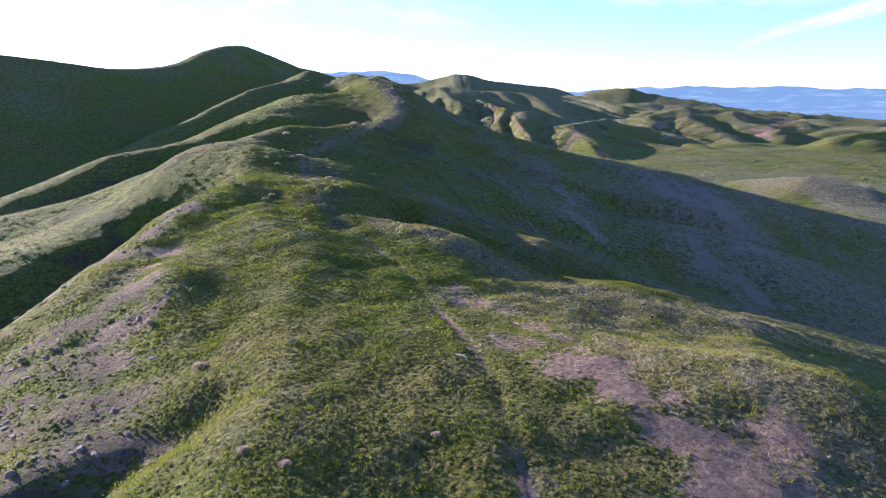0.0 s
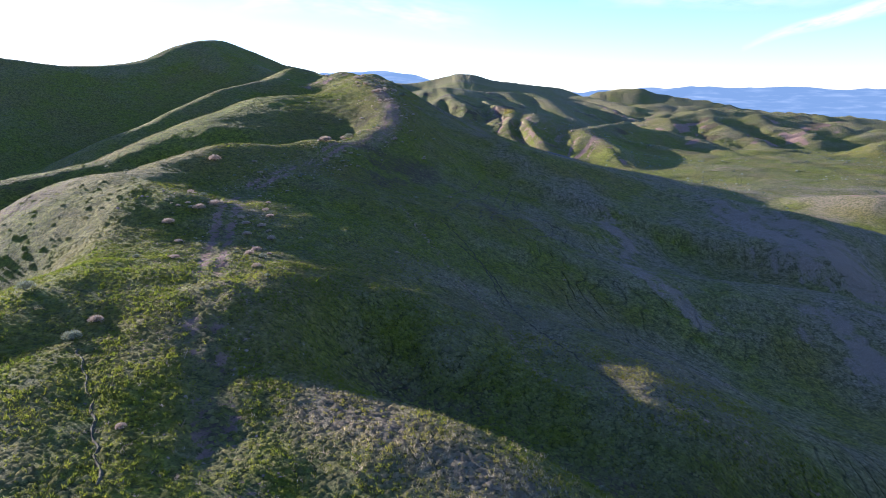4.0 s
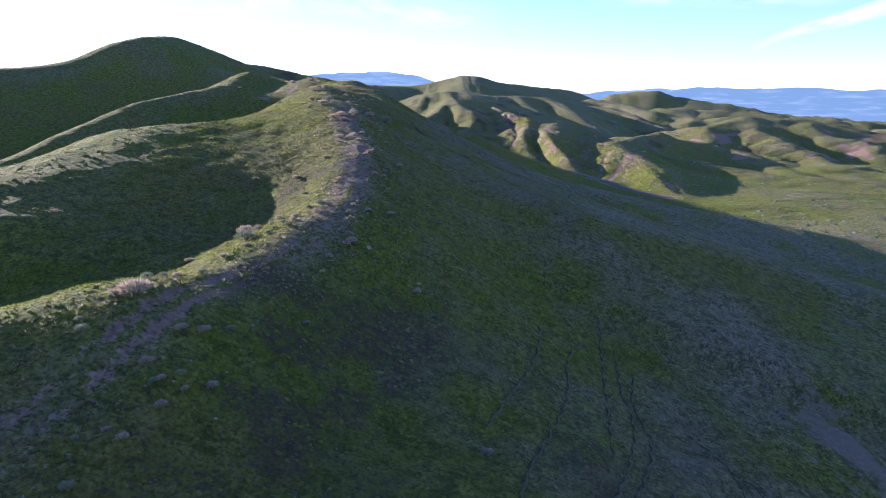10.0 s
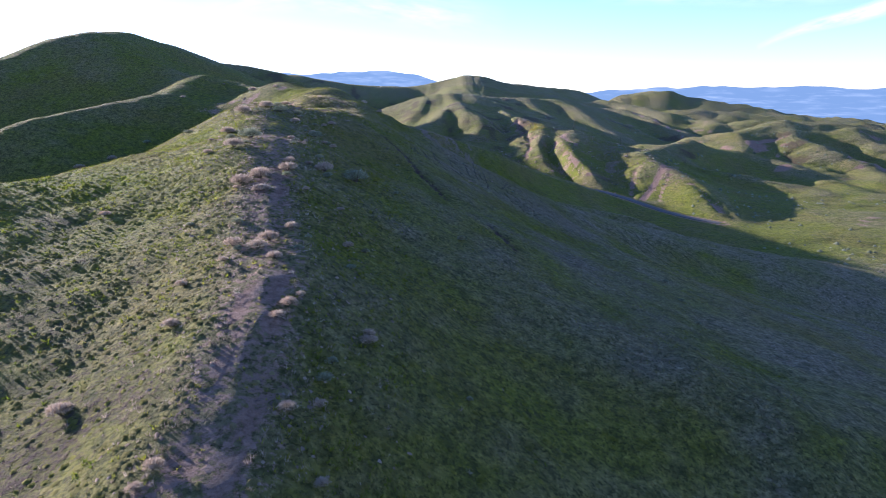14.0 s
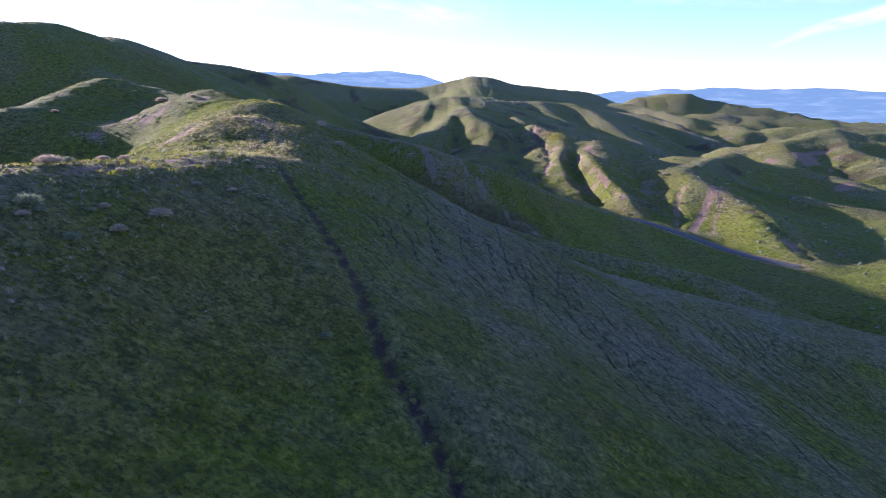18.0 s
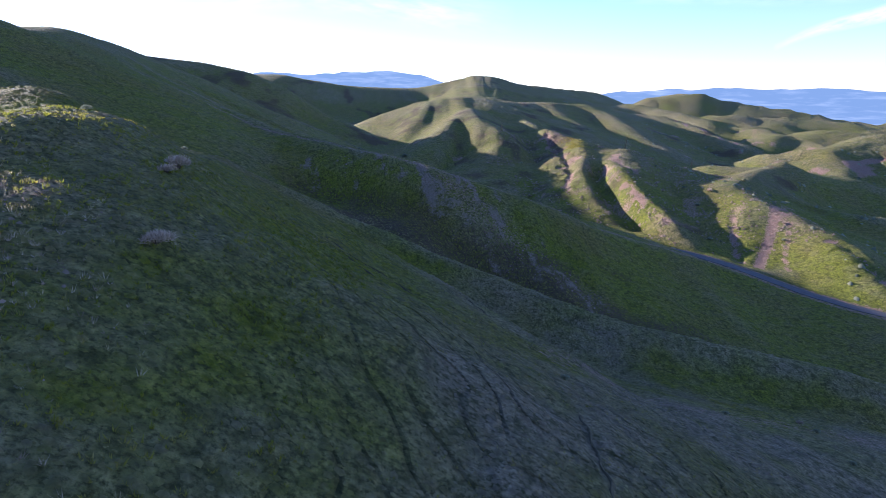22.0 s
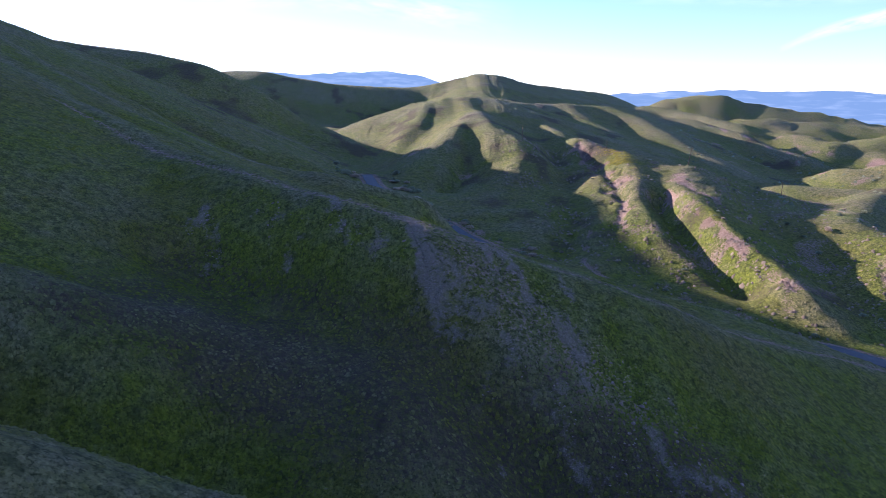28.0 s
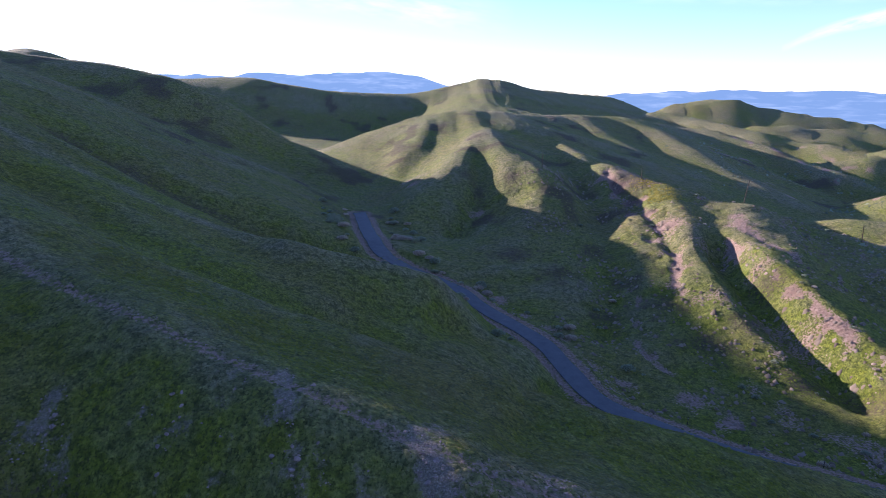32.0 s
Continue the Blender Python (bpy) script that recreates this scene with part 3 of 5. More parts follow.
def eased(z, times):
    """The grid's heights with the creases between ridges worn round."""
    z = z.reshape(len(YS), len(XS)).copy()
    for _ in range(times):
        z[1:-1] = 0.25 * z[:-2] + 0.5 * z[1:-1] + 0.25 * z[2:]
        z[:, 1:-1] = 0.25 * z[:, :-2] + 0.5 * z[:, 1:-1] + 0.25 * z[:, 2:]
    return z.ravel()


def sample(grid, x, y):
    """The value of a grid of the land at places x, y."""
    x, y = np.asarray(x, float), np.asarray(y, float)
    i = np.clip(np.searchsorted(XS, x) - 1, 0, len(XS) - 2)
    j = np.clip(np.searchsorted(YS, y) - 1, 0, len(YS) - 2)
    u, v = (x - XS[i]) / (XS[i + 1] - XS[i]), (y - YS[j]) / (YS[j + 1] - YS[j])
    g = grid.reshape(len(YS), len(XS))
    return (g[j, i] * (1 - u) + g[j, i + 1] * u) * (1 - v) + (g[j + 1, i] * (1 - u) + g[j + 1, i + 1] * u) * v


def along(points, gap):
    """Places every few metres along a smooth line through the points."""
    p = np.array(points, float)
    p = np.vstack([2 * p[0] - p[1], p, 2 * p[-1] - p[-2]])
    out = []
    for a, b, c, d in zip(p, p[1:], p[2:], p[3:]):
        n = max(2, int(np.hypot(*(c - b)) / gap))
        t = np.linspace(0, 1, n, endpoint=False)[:, None]
        out.append(0.5 * (2 * b + (c - a) * t + (2 * a - 5 * b + 4 * c - d) * t ** 2 + (3 * b - a - 3 * c + d) * t ** 3))
    return np.vstack(out)


GZ = land(GX, GY)
worn = eased(GZ, 5)
far_off = np.clip(np.maximum((GX - 150) / 120, (-GX - 200) / 150), 0, 1)
smooth = worn * (1 - far_off) + GZ * far_off
fine_noise = lambda s, k: lattice(GX / s, GY / s, k)
GZ = smooth + 0.16 * fine_noise(3.1, 21) + 0.10 * fine_noise(1.7, 22)


def near_line(points, gap=3.0):
    """The distance of the land's grid points from a line, worked out only close by."""
    d = np.full(GX.shape, 1e3)
    p = along(points, gap)
    box = np.nonzero((GX > p[:, 0].min() - 30) & (GX < p[:, 0].max() + 30) & (GY > p[:, 1].min() - 30) & (GY < p[:, 1].max() + 30))[0]
    d[box] = line_distance(GX[box], GY[box], [tuple(q) for q in p])
    return d


def patch(mask, spots, size, value, squash=1.0):
    """Raises a mask round each spot, fading out."""
    for sx, sy in spots:
        box = np.nonzero((np.abs(GX - sx) < 3 * size) & (np.abs(GY - sy) < 3 * size))[0]
        d = np.hypot(GX[box] - sx, (GY[box] - sy) * squash) * (1 + 0.55 * lattice(GX[box] / 3.3, GY[box] / 3.3, 81) + 0.25 * lattice(GX[box] / 1.5, GY[box] / 1.5, 82))
        mask[box] = np.maximum(mask[box], value * np.exp(-(d / size) ** 2))


bare, rock, terrace, soil_shade = [np.zeros(GX.shape) for _ in range(4)]
# dry on the crests, green in the hollows, partly sky shading put into colour
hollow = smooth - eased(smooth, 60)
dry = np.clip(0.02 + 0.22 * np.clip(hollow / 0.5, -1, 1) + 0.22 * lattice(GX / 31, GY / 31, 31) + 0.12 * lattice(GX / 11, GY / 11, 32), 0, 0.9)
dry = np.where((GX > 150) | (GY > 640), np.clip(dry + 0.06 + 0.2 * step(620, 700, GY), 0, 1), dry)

flank = step(-16, -2, GX) * step(95, 125, GY) * step(470, 430, GY)
dry = np.clip(dry + flank * (0.42 - 0.34 * step(165, 185, GY) * step(275, 245, GY) * step(26, 8, GX) + 0.40 * lattice(GX / 17, GY / 23, 33) + 0.36 * lattice(GX / 5.5, GY / 7.5, 34)), 0, 0.95)
dry = np.clip(dry - 0.4 * step(-26, -36, GX) * step(275, 255, GY), 0, 1)

# the trail that runs up the crest
CREST_TRAIL = [(5.4, 28), (4.4, 35), (4.0, 41), (2.5, 50), (0.6, 59), (-2.6, 70), (-6.5, 81), (-13, 91), (-18.6, 103.5), (-22.4, 114), (-26.5, 128.5), (-30, 144), (-33, 163), (-28.6, 176),
               (-26, 190), (-22, 206), (-17, 219), (-15, 235), (-16, 250), (-20, 268), (-24, 286), (-28, 306), (-31, 320), (-28, 338), (-27, 355), (-29, 367), (-34, 374)]
d = near_line(CREST_TRAIL)
lower = step(92, 84, GY)
bare = np.maximum(bare, lower * np.exp(-(d / 0.62) ** 2) * np.clip(0.66 + 0.5 * fine_noise(5, 143), 0.35, 0.95))
soil_shade = np.maximum(soil_shade, lower * 0.42 * np.exp(-(d / 0.45) ** 2))
ruts = np.exp(-((d - 0.9) / 0.58) ** 2)
bare = np.maximum(bare, (1 - lower) * 0.95 * ruts * np.clip(0.68 + 0.5 * fine_noise(6, 43) + 0.45 * fine_noise(1.8, 49), 0, 1))
band = np.exp(-(d / (2.3 + 1.1 * step(140, 200, GY))) ** 4) * (1 - lower)
bare = np.maximum(bare, 0.5 * band * step(305, 285, GY) * (0.55 + 0.45 * step(205, 225, GY) - 0.1 * step(150, 130, GY)))
soil_shade = np.maximum(soil_shade, band * step(165, 140, GY) * (0.34 + 0.16 * fine_noise(4, 144)))
dry = np.maximum(dry, 0.5 * band * (0.6 + 0.4 * step(205, 225, GY)))
soil_shade = np.maximum(soil_shade, 0.25 * (1 - lower) * ruts)
GZ = GZ - 0.16 * ruts * (1 - lower) - 0.22 * lower * np.exp(-(d / 0.6) ** 2)
# a trench worn down the flank, and fainter tracks
for line, width, depth, value in (([(-24, 349), (-20, 341), (-15.5, 332), (-12, 325), (-9, 316), (-5, 308), (0, 291), (4, 279)], 0.6, 0.5, -0.8),
                                  ([(-27, 302), (-20, 294), (-14, 292)], 0.8, 0.1, 0.55),
                                  ([(-9, 172), (3, 140), (8, 118), (16, 116), (27, 112), (40, 106)], 0.8, 0.2, 0.5),
                                  ([(-28, 128), (-22, 122), (-17, 108), (-18, 96)], 0.7, 0.2, 0.4),
                                  ([(-95, 571), (-77, 561), (-60, 549), (-40, 538), (-23, 528.8), (-11, 523.4), (1, 523.2), (14, 522.2), (29, 526.6), (39, 531), (60, 540), (82, 547)], 1.1, 0.3, 0.62),
                                  ([(131, 606), (124, 592), (115, 577), (107, 565), (102, 556)], 2.4, 0.3, 0.95),
                                  ([(131, 600), (124, 580), (116, 566), (111, 552)], 1.2, 0.2, 0.8)):
    d = near_line(line)
    bare = np.maximum(bare, value * np.exp(-(d / width) ** 2))
    soil_shade = np.maximum(soil_shade, -value * np.exp(-(d / width) ** 2))
    GZ = GZ - depth * np.exp(-(d / width) ** 2)
# narrow animal tracks worn along the shaded flanks
FLANK_RUTS = [[(13.9, 224.6), (11, 218.9), (9.5, 211.4), (7.7, 205.4), (4.1, 196.6), (2.7, 192.4), (1.7, 184.9), (0.9, 181.4), (-0, 177), (-0.7, 174.8)],
    [(17.7, 232.4), (14.7, 217.6), (12.1, 204), (11.1, 199.8)],
    [(18.4, 227.4), (16.4, 216.9), (16.1, 211.1), (13.8, 203.2), (9.6, 193.7), (7.2, 189), (6.3, 184.6), (6.1, 180.9), (4.9, 176.5)],
    [(19.1, 221.5), (17.1, 214.2), (16.8, 207.5), (14.4, 200.7), (9.9, 191), (8.3, 183.8), (8, 178)],
    [(16.1, 198.8), (13.9, 194), (11.4, 187.2)],
    [(22, 210.9), (24, 206.3), (23.5, 200.3), (22.2, 195), (17.5, 183.3)],
    [(24.3, 206.2), (26, 202.6), (26.1, 197.4), (24.8, 191.8)],
    [(20, 197.6), (16, 188.1), (13.6, 182.2), (13.3, 179.9)],
    [(8.5, 224.1), (6.8, 215.7), (3.2, 206.6), (0.3, 199.3)]]
BROW_RUTS = [[(-1.6, 169.5), (3, 161.6), (6.8, 151.2), (8.3, 135.3), (12.1, 125.8), (15.9, 116.8)],
    [(1.2, 161.9), (5.4, 154.7), (6.9, 139.7)],
    [(-28.3, 104.2), (-24.6, 98.6), (-22.7, 95.5), (-20.9, 92.4), (-18.6, 88.6)]]
SHADE_RUTS = [[(-13.9, 346.2), (-12.5, 343.9), (-11.5, 340.5), (-10.7, 337), (-10.2, 333.7)],
    [(-11.8, 346.1), (-10.5, 341.4), (-9.5, 336.9)],
    [(-9.4, 345.9), (-8.8, 342.4), (-8.1, 337.8)],
    [(-7.6, 356.4), (-7.2, 348.8), (-6.8, 345.3), (-5.8, 341.7)],
    [(-3.9, 357.8), (-3.8, 352.2), (-2.9, 347.5), (-1.6, 343.5)],
    [(-0.6, 364.7), (-0.2, 355.6), (0.1, 348.6), (0.7, 343.7)],
    [(2, 378.7), (1.7, 365), (1.7, 356.2), (2.1, 351)],
    [(3.7, 359.9), (4, 352.5), (4, 348.7), (3.3, 343.3)],
    [(10.4, 369.3), (8.3, 357.4), (6.9, 349.8)],
    [(8.5, 355.1), (8.2, 348.9)],
    [(-3.8, 344.4), (-2.6, 342.7), (-1.6, 341), (-1.2, 339.6)]]
GREEN_RUTS = [[(-18, 399.3), (-15.9, 398.2), (-13.6, 396), (-12.3, 393.8)],
    [(-15.7, 402.4), (-12.5, 401.1), (-10.7, 399.6), (-8.9, 398.2)],
    [(-5.2, 413.3), (-2.6, 408.1), (-1.7, 406.7)],
    [(-19.2, 405.4), (-16.8, 402.4), (-14, 400.2)]]
RUTS = FLANK_RUTS + BROW_RUTS + SHADE_RUTS + GREEN_RUTS
for line in RUTS:
    cut = np.exp(-(near_line(line, 1.5) / 0.55) ** 2)
    soil_shade = np.maximum(soil_shade, 0.34 * cut)
    GZ = GZ - 0.2 * cut
# clay washed bare on the near hill, on the left slope, on the knoll and on the far scarps
patch(bare, [(14.5, 36), (15.5, 31), (18, 27), (13, 41), (17, 33), (20, 30), (12, 45), (22, 36)], 2.8, 0.95)
patch(bare, [(10, 47), (8, 51), (9, 58), (6, 50), (11, 54), (16, 40), (7, 63), (13, 46), (4, 66), (9, 44), (12, 50), (2, 72)], 2.8, 0.72)
patch(bare, [(-40, 53), (-40, 58), (-38, 61), (-33, 53), (-26, 45), (-23.5, 38), (-32, 42), (-28, 34), (-35, 47), (-22, 30), (-44, 48), (-36, 38), (-30, 28)], 4.8, 0.6)
patch(soil_shade, [(-40, 53), (-38, 61), (-33, 53), (-26, 45), (-32, 42), (-35, 47), (-24, 33), (-44, 82), (-43, 92), (-41, 100), (-44, 70), (-56, 92), (-48, 64), (-38, 72), (-36, 66), (-30, 50), (-52, 110), (-60, 104), (-66, 112)], 6.0, 0.5)
patch(bare, [(-44, 82), (-43, 92), (-41, 100), (-58, 96), (-62, 90), (-52, 78), (-48, 88), (-36, 76), (-34, 68), (-37, 84), (-33, 60), (-30, 54)], 4.5, 0.7)
patch(bare, [(-72, 407), (-67, 406), (-61, 401), (-42, 368), (-70, 399), (-41, 369), (-31, 372), (-52, 404)], 2.6, 0.75)
for line, width, value, drop in (([(56, 752), (56, 738), (57, 722), (58, 706), (58, 690), (57, 676), (56, 664)], 3.2, 1.1, 1.8), ([(56, 664), (51, 650), (46, 640)], 2.4, 0.9, 0.8),
                                 ([(74.5, 672), (73.5, 655), (75.5, 632), (78, 614), (79.5, 603), (82, 586)], 1.5, 1.0, 0.8), ([(113, 604), (107, 590), (102, 574), (98, 562)], 2.4, 0.9, 1.2),
                                 ([(84, 690), (81, 676), (83, 660), (88, 646)], 3.2, 0.75, 0.5), ([(133, 566), (133, 552), (134.5, 536), (136, 520)], 2.2, 1.05, 1.4), ([(40, 648), (36, 634), (33, 620), (38, 607)], 1.5, 0.8, 0.5),
                                 ([(236, 1040), (243, 1000), (250, 960), (258, 925)], 4.0, 0.9, 1.0)):
    d = near_line(line) * np.clip(1 + 0.75 * fine_noise(5.2, 83) + 0.4 * fine_noise(2.0, 84), 0.4, 2)
    bare = np.maximum(bare, value * np.clip(0.75 + 0.9 * fine_noise(4.4, 89) + 0.4 * fine_noise(1.8, 90), 0, 1) * np.exp(-(d / width) ** 2))
    GZ = GZ - drop * np.exp(-(d / (0.8 * width)) ** 2)
patch(bare, [(0.6, 644), (7, 635), (11, 628), (19, 610), (20.5, 600), (37, 599), (42, 591), (-30, 766), (-27, 749), (0, 722), (24, 604), (14, 622)], 3.2, 0.75)
for line, width, value in (([(-4, 523), (5, 511), (15, 501), (24, 493), (30, 485)], 3.0, 0.8), ([(-10, 516), (-2, 507), (6, 497), (12, 489)], 4.5, 0.55),
                           ([(-16, 527), (-13, 518), (-7, 506)], 2.8, 0.85), ([(-27, 531), (-25, 525), (-21, 518)], 2.3, 0.85), ([(-49, 532), (-46, 526), (-43, 521)], 1.8, 0.9), ([(-37, 533), (-35, 524), (-31, 517)], 1.6, 0.85)):
    d = near_line(line) * np.clip(1 + 0.5 * fine_noise(3.7, 47) + 0.9 * lattice(GX / 1.5 + GY / 6, GY / 7, 48), 0.4, 2.4)
    rock = np.maximum(rock, 1.05 * value * np.clip(0.72 + 0.75 * lattice(GX / 1.3 + GY / 5, GY / 5.5, 51) + 0.3 * fine_noise(4.5, 52), 0, 1) * np.exp(-(d / width) ** 2))
# smooth slabs of rock on the flank of the far spurs
for line, width, value in (([(82, 236), (85, 223), (89, 208)], 6.0, 1.1), ([(95, 228), (97, 214), (98, 198)], 5.5, 1.1), ([(67, 168), (69, 152)], 4.0, 0.95), ([(36, 183), (38, 170), (43, 157)], 4.0, 0.95),
                           ([(41, 221), (44, 212), (43, 206), (39, 197)], 3.2, 0.9), ([(74, 152), (77, 138)], 4.0, 0.95), ([(80, 164), (95, 168)], 4.5, 0.9)):
    d = near_line(line) * np.clip(1 + 0.5 * fine_noise(3.7, 47) + 0.9 * lattice(GX / 1.5 + GY / 6, GY / 7, 48), 0.4, 2.4)
    rock = np.maximum(rock, value * np.exp(-(d / width) ** 2))
# a broad brown apron of dead weeds across the foot of the spurs
for line, width in (([(-20, 480), (10, 470), (40, 462), (70, 460)], 9.0), ([(5, 400), (30, 410), (60, 415), (90, 418)], 7.0), ([(-8, 519), (6, 506), (20, 494), (34, 484)], 10.0), ([(-4, 519), (10, 505), (24, 492)], 5.0)):
    bare = np.maximum(bare, 0.44 * np.exp(-(near_line(line) / width) ** 2))
# paler grass along the backs of the spurs, painting in their backlit rim
for k in (12, 14, 15, 16, 17, 18):
    d = near_line([p[:2] for p in RIDGES[k][0]]) * (1 + 0.3 * fine_noise(7, 45))
    dry = np.maximum(dry, (0.5 + 0.2 * fine_noise(3, 46)) * np.exp(-(d / 4.0) ** 2))
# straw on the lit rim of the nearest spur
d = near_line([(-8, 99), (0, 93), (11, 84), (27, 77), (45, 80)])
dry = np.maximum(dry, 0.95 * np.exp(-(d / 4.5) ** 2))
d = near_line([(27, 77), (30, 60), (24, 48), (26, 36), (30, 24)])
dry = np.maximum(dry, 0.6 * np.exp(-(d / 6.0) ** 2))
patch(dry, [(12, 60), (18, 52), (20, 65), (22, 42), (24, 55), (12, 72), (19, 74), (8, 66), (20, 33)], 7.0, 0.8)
# dark dead growth and painted shade on gully floors and the faces above them
# brown scrub on the spurs' foot and left slopes, with shade painted in
patch(soil_shade, [(45, 640), (60, 628), (74, 598), (86, 606), (50, 622), (40, 655), (30, 640), (20, 660), (72, 640), (92, 590), (34, 675), (64, 606), (8, 672)], 9.0, 0.5)
patch(soil_shade, [(-29, 252), (-33, 260), (-28, 264), (-24, 246), (-38, 268), (-31, 243)], 7.0, 0.4)
patch(soil_shade, [(-60, 150), (-75, 165), (-70, 130), (-85, 150), (-60, 120), (-92, 172), (-76, 190), (-55, 105)], 11.0, 0.5)
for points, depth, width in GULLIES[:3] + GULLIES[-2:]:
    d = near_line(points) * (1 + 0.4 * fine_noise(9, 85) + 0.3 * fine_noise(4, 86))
    soil_shade = np.maximum(soil_shade, 0.46 * np.exp(-(d / 7.0) ** 2))
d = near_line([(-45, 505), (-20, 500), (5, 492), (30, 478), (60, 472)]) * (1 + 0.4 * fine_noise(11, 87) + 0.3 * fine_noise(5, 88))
soil_shade = np.maximum(soil_shade, 0.50 * np.exp(-(d / 17.0) ** 4))
# dead weeds on the flank, its deep shade also put into the colour
weeds = step(-34, -24, GX) * step(24, 8, GX) * step(155, 172, GY) * step(285, 262, GY)
soil_shade = np.maximum(soil_shade, weeds * np.clip(0.24 + 0.26 * lattice(GX / 12, GY / 15, 109) + 0.18 * lattice(GX / 3.4, GY / 4.2, 110), 0, 0.5))
# terraces on the steep shaded flanks to the right of the crest
gy, gx = np.gradient(smooth.reshape(len(YS), len(XS)), YS, XS)
steep = np.hypot(gx, gy).ravel()
terrace = step(0.22, 0.42, steep) * step(-20, -8, GX) * step(75, 55, GX) * (step(95, 115, GY) * step(228, 212, GY) + step(285, 305, GY) * step(420, 380, GY)) * np.clip(0.5 + 1.3 * lattice(GX / 26, GY / 26, 41), 0, 1)
terrace = np.maximum(0.85 * terrace, 0.25 * step(0.25, 0.42, steep) * step(-70, -40, GX) * step(40, 0, GX) * step(420, 450, GY))

# dead growth in patches over the middle hill and the dome
beyond = step(650, 720, GY) * step(160, 120, GX) * step(-320, -260, GX)
soil_shade = np.maximum(soil_shade, beyond * np.clip(0.10 + 0.42 * lattice(GX / 19, GY / 23, 107) + 0.34 * lattice(GX / 6.5, GY / 8, 108), 0, 0.52))
patch(bare, [(198, 362), (206, 352), (216, 345), (190, 505), (198, 516), (206, 522), (222, 470)], 4.0, 0.7)
# mottled bare ground on the scarped spurs
spurs = step(38, 52, GX) * step(160, 140, GX) * step(560, 580, GY) * step(790, 760, GY)
bare = np.maximum(bare, spurs * np.clip(0.02 + 0.45 * lattice(GX / 9, GY / 11, 98) + 0.4 * lattice(GX / 3.5, GY / 4, 99), 0, 0.55))
# bare breaks and dead growth on the far hills
away = step(120, 180, GX) * step(590, 660, GY) * step(1500, 900, GY)
scar = lattice(GX / 24, GY / 21, 91) + 0.6 * lattice(GX / 9, GY / 9, 92) + 0.8 * np.clip(steep - 0.45, -0.4, 0.4)
bare = np.maximum(bare, away * 0.85 * step(0.55, 0.95, scar))
soil_shade = np.maximum(soil_shade, away * 0.55 * step(0.35, 0.9, lattice(GX / 40, GY / 36, 93) + 0.5 * lattice(GX / 13, GY / 12, 94)))

# the road's bed
ROAD = along([(-46, 716), (-44, 708), (-34, 664), (-27, 654), (-12, 646), (-4, 635.5), (8, 621), (12.5, 608), (17, 595), (29, 585), (44, 574.5), (60, 563), (78, 553), (95, 543), (112, 530), (130, 514)], 2.0)
road_z = sample(smooth, ROAD[:, 0], ROAD[:, 1])
for _ in range(40):
    road_z[1:-1] = 0.25 * road_z[:-2] + 0.5 * road_z[1:-1] + 0.25 * road_z[2:]
box = np.nonzero((GX > -85) & (GX < 165) & (GY > 410) & (GY < 830))[0]
best, level = np.full(box.shape, 1e9), np.zeros(box.shape)
for (px, py), pz in zip(ROAD, road_z):
    q = np.hypot(GX[box] - px, GY[box] - py)
    level = np.where(q < best, pz, level)
    best = np.minimum(best, q)
bed = step(7.5, 4.0, best)
GZ[box] = GZ[box] * (1 - bed) + (level - 0.12) * bed
bare[box] = np.maximum(bare[box] * (1 - bed), 0.75 * np.exp(-((best - 3.6) / 1.6) ** 2))
rock[box] = rock[box] * (1 - bed)

ground = new("ground", surface_mesh("ground", XS, YS, GZ, {"bare": bare, "rock": rock, "dry": dry, "terrace": terrace, "soil_shade": soil_shade}))
ground.data.materials.append(GROUND)
tagged(ground, "rolling green and straw-coloured grass hills with bare clay scars", "hillside", kind="structure")


def floor_z(x, y):
    return float(sample(GZ, x, y))


# the road
def ribbon(name, line, heights, width, thick, material):
    bm = bmesh.new()
    rows = []
    for k, (px, py) in enumerate(line):
        a, b = line[max(k - 1, 0)], line[min(k + 1, len(line) - 1)]
        side = np.array([b[1] - a[1], a[0] - b[0]]) / np.hypot(*(b - a))
        row = []
        for off, drop in ((-width / 2 - 0.15, thick), (-width / 2, 0), (0, -0.05), (width / 2, 0), (width / 2 + 0.15, thick)):
            w = off + 0.12 * math.sin(k * 0.9 + off)
            row.append(bm.verts.new((px + side[0] * w, py + side[1] * w, heights[k] - drop)))
        rows.append(row)
    for r, s in zip(rows, rows[1:]):
        for i in range(4):
            bm.faces.new((r[i], r[i + 1], s[i + 1], s[i]))
    me = bpy.data.meshes.new(name)
    bm.normal_update()
    bm.to_mesh(me)
    bm.free()
    me.materials.append(material)
    return new(name, me)


road = ribbon("road", ROAD, road_z + 0.06, 4.6, 0.35, ASPHALT)
tagged(road, "narrow grey asphalt road winding along the valley floor", "road", kind="structure")

# the trodden bottoms of the animal tracks
for line in RUTS:
    p = along(line, 0.4)
    p = p + 0.10 * np.stack([lattice(p[:, 1] / 0.9, p[:, 0] / 0.9, 58), lattice(p[:, 0] / 0.9, p[:, 1] / 0.9, 59)], 1)
    track = ribbon("animal_track", p, sample(GZ, p[:, 0], p[:, 1]) + 0.06, 0.13, 0.2, EARTH)
    tagged(track, "narrow dark earth track trodden across a grassy slope", "track", "animal tracks on the slopes", kind="structure")

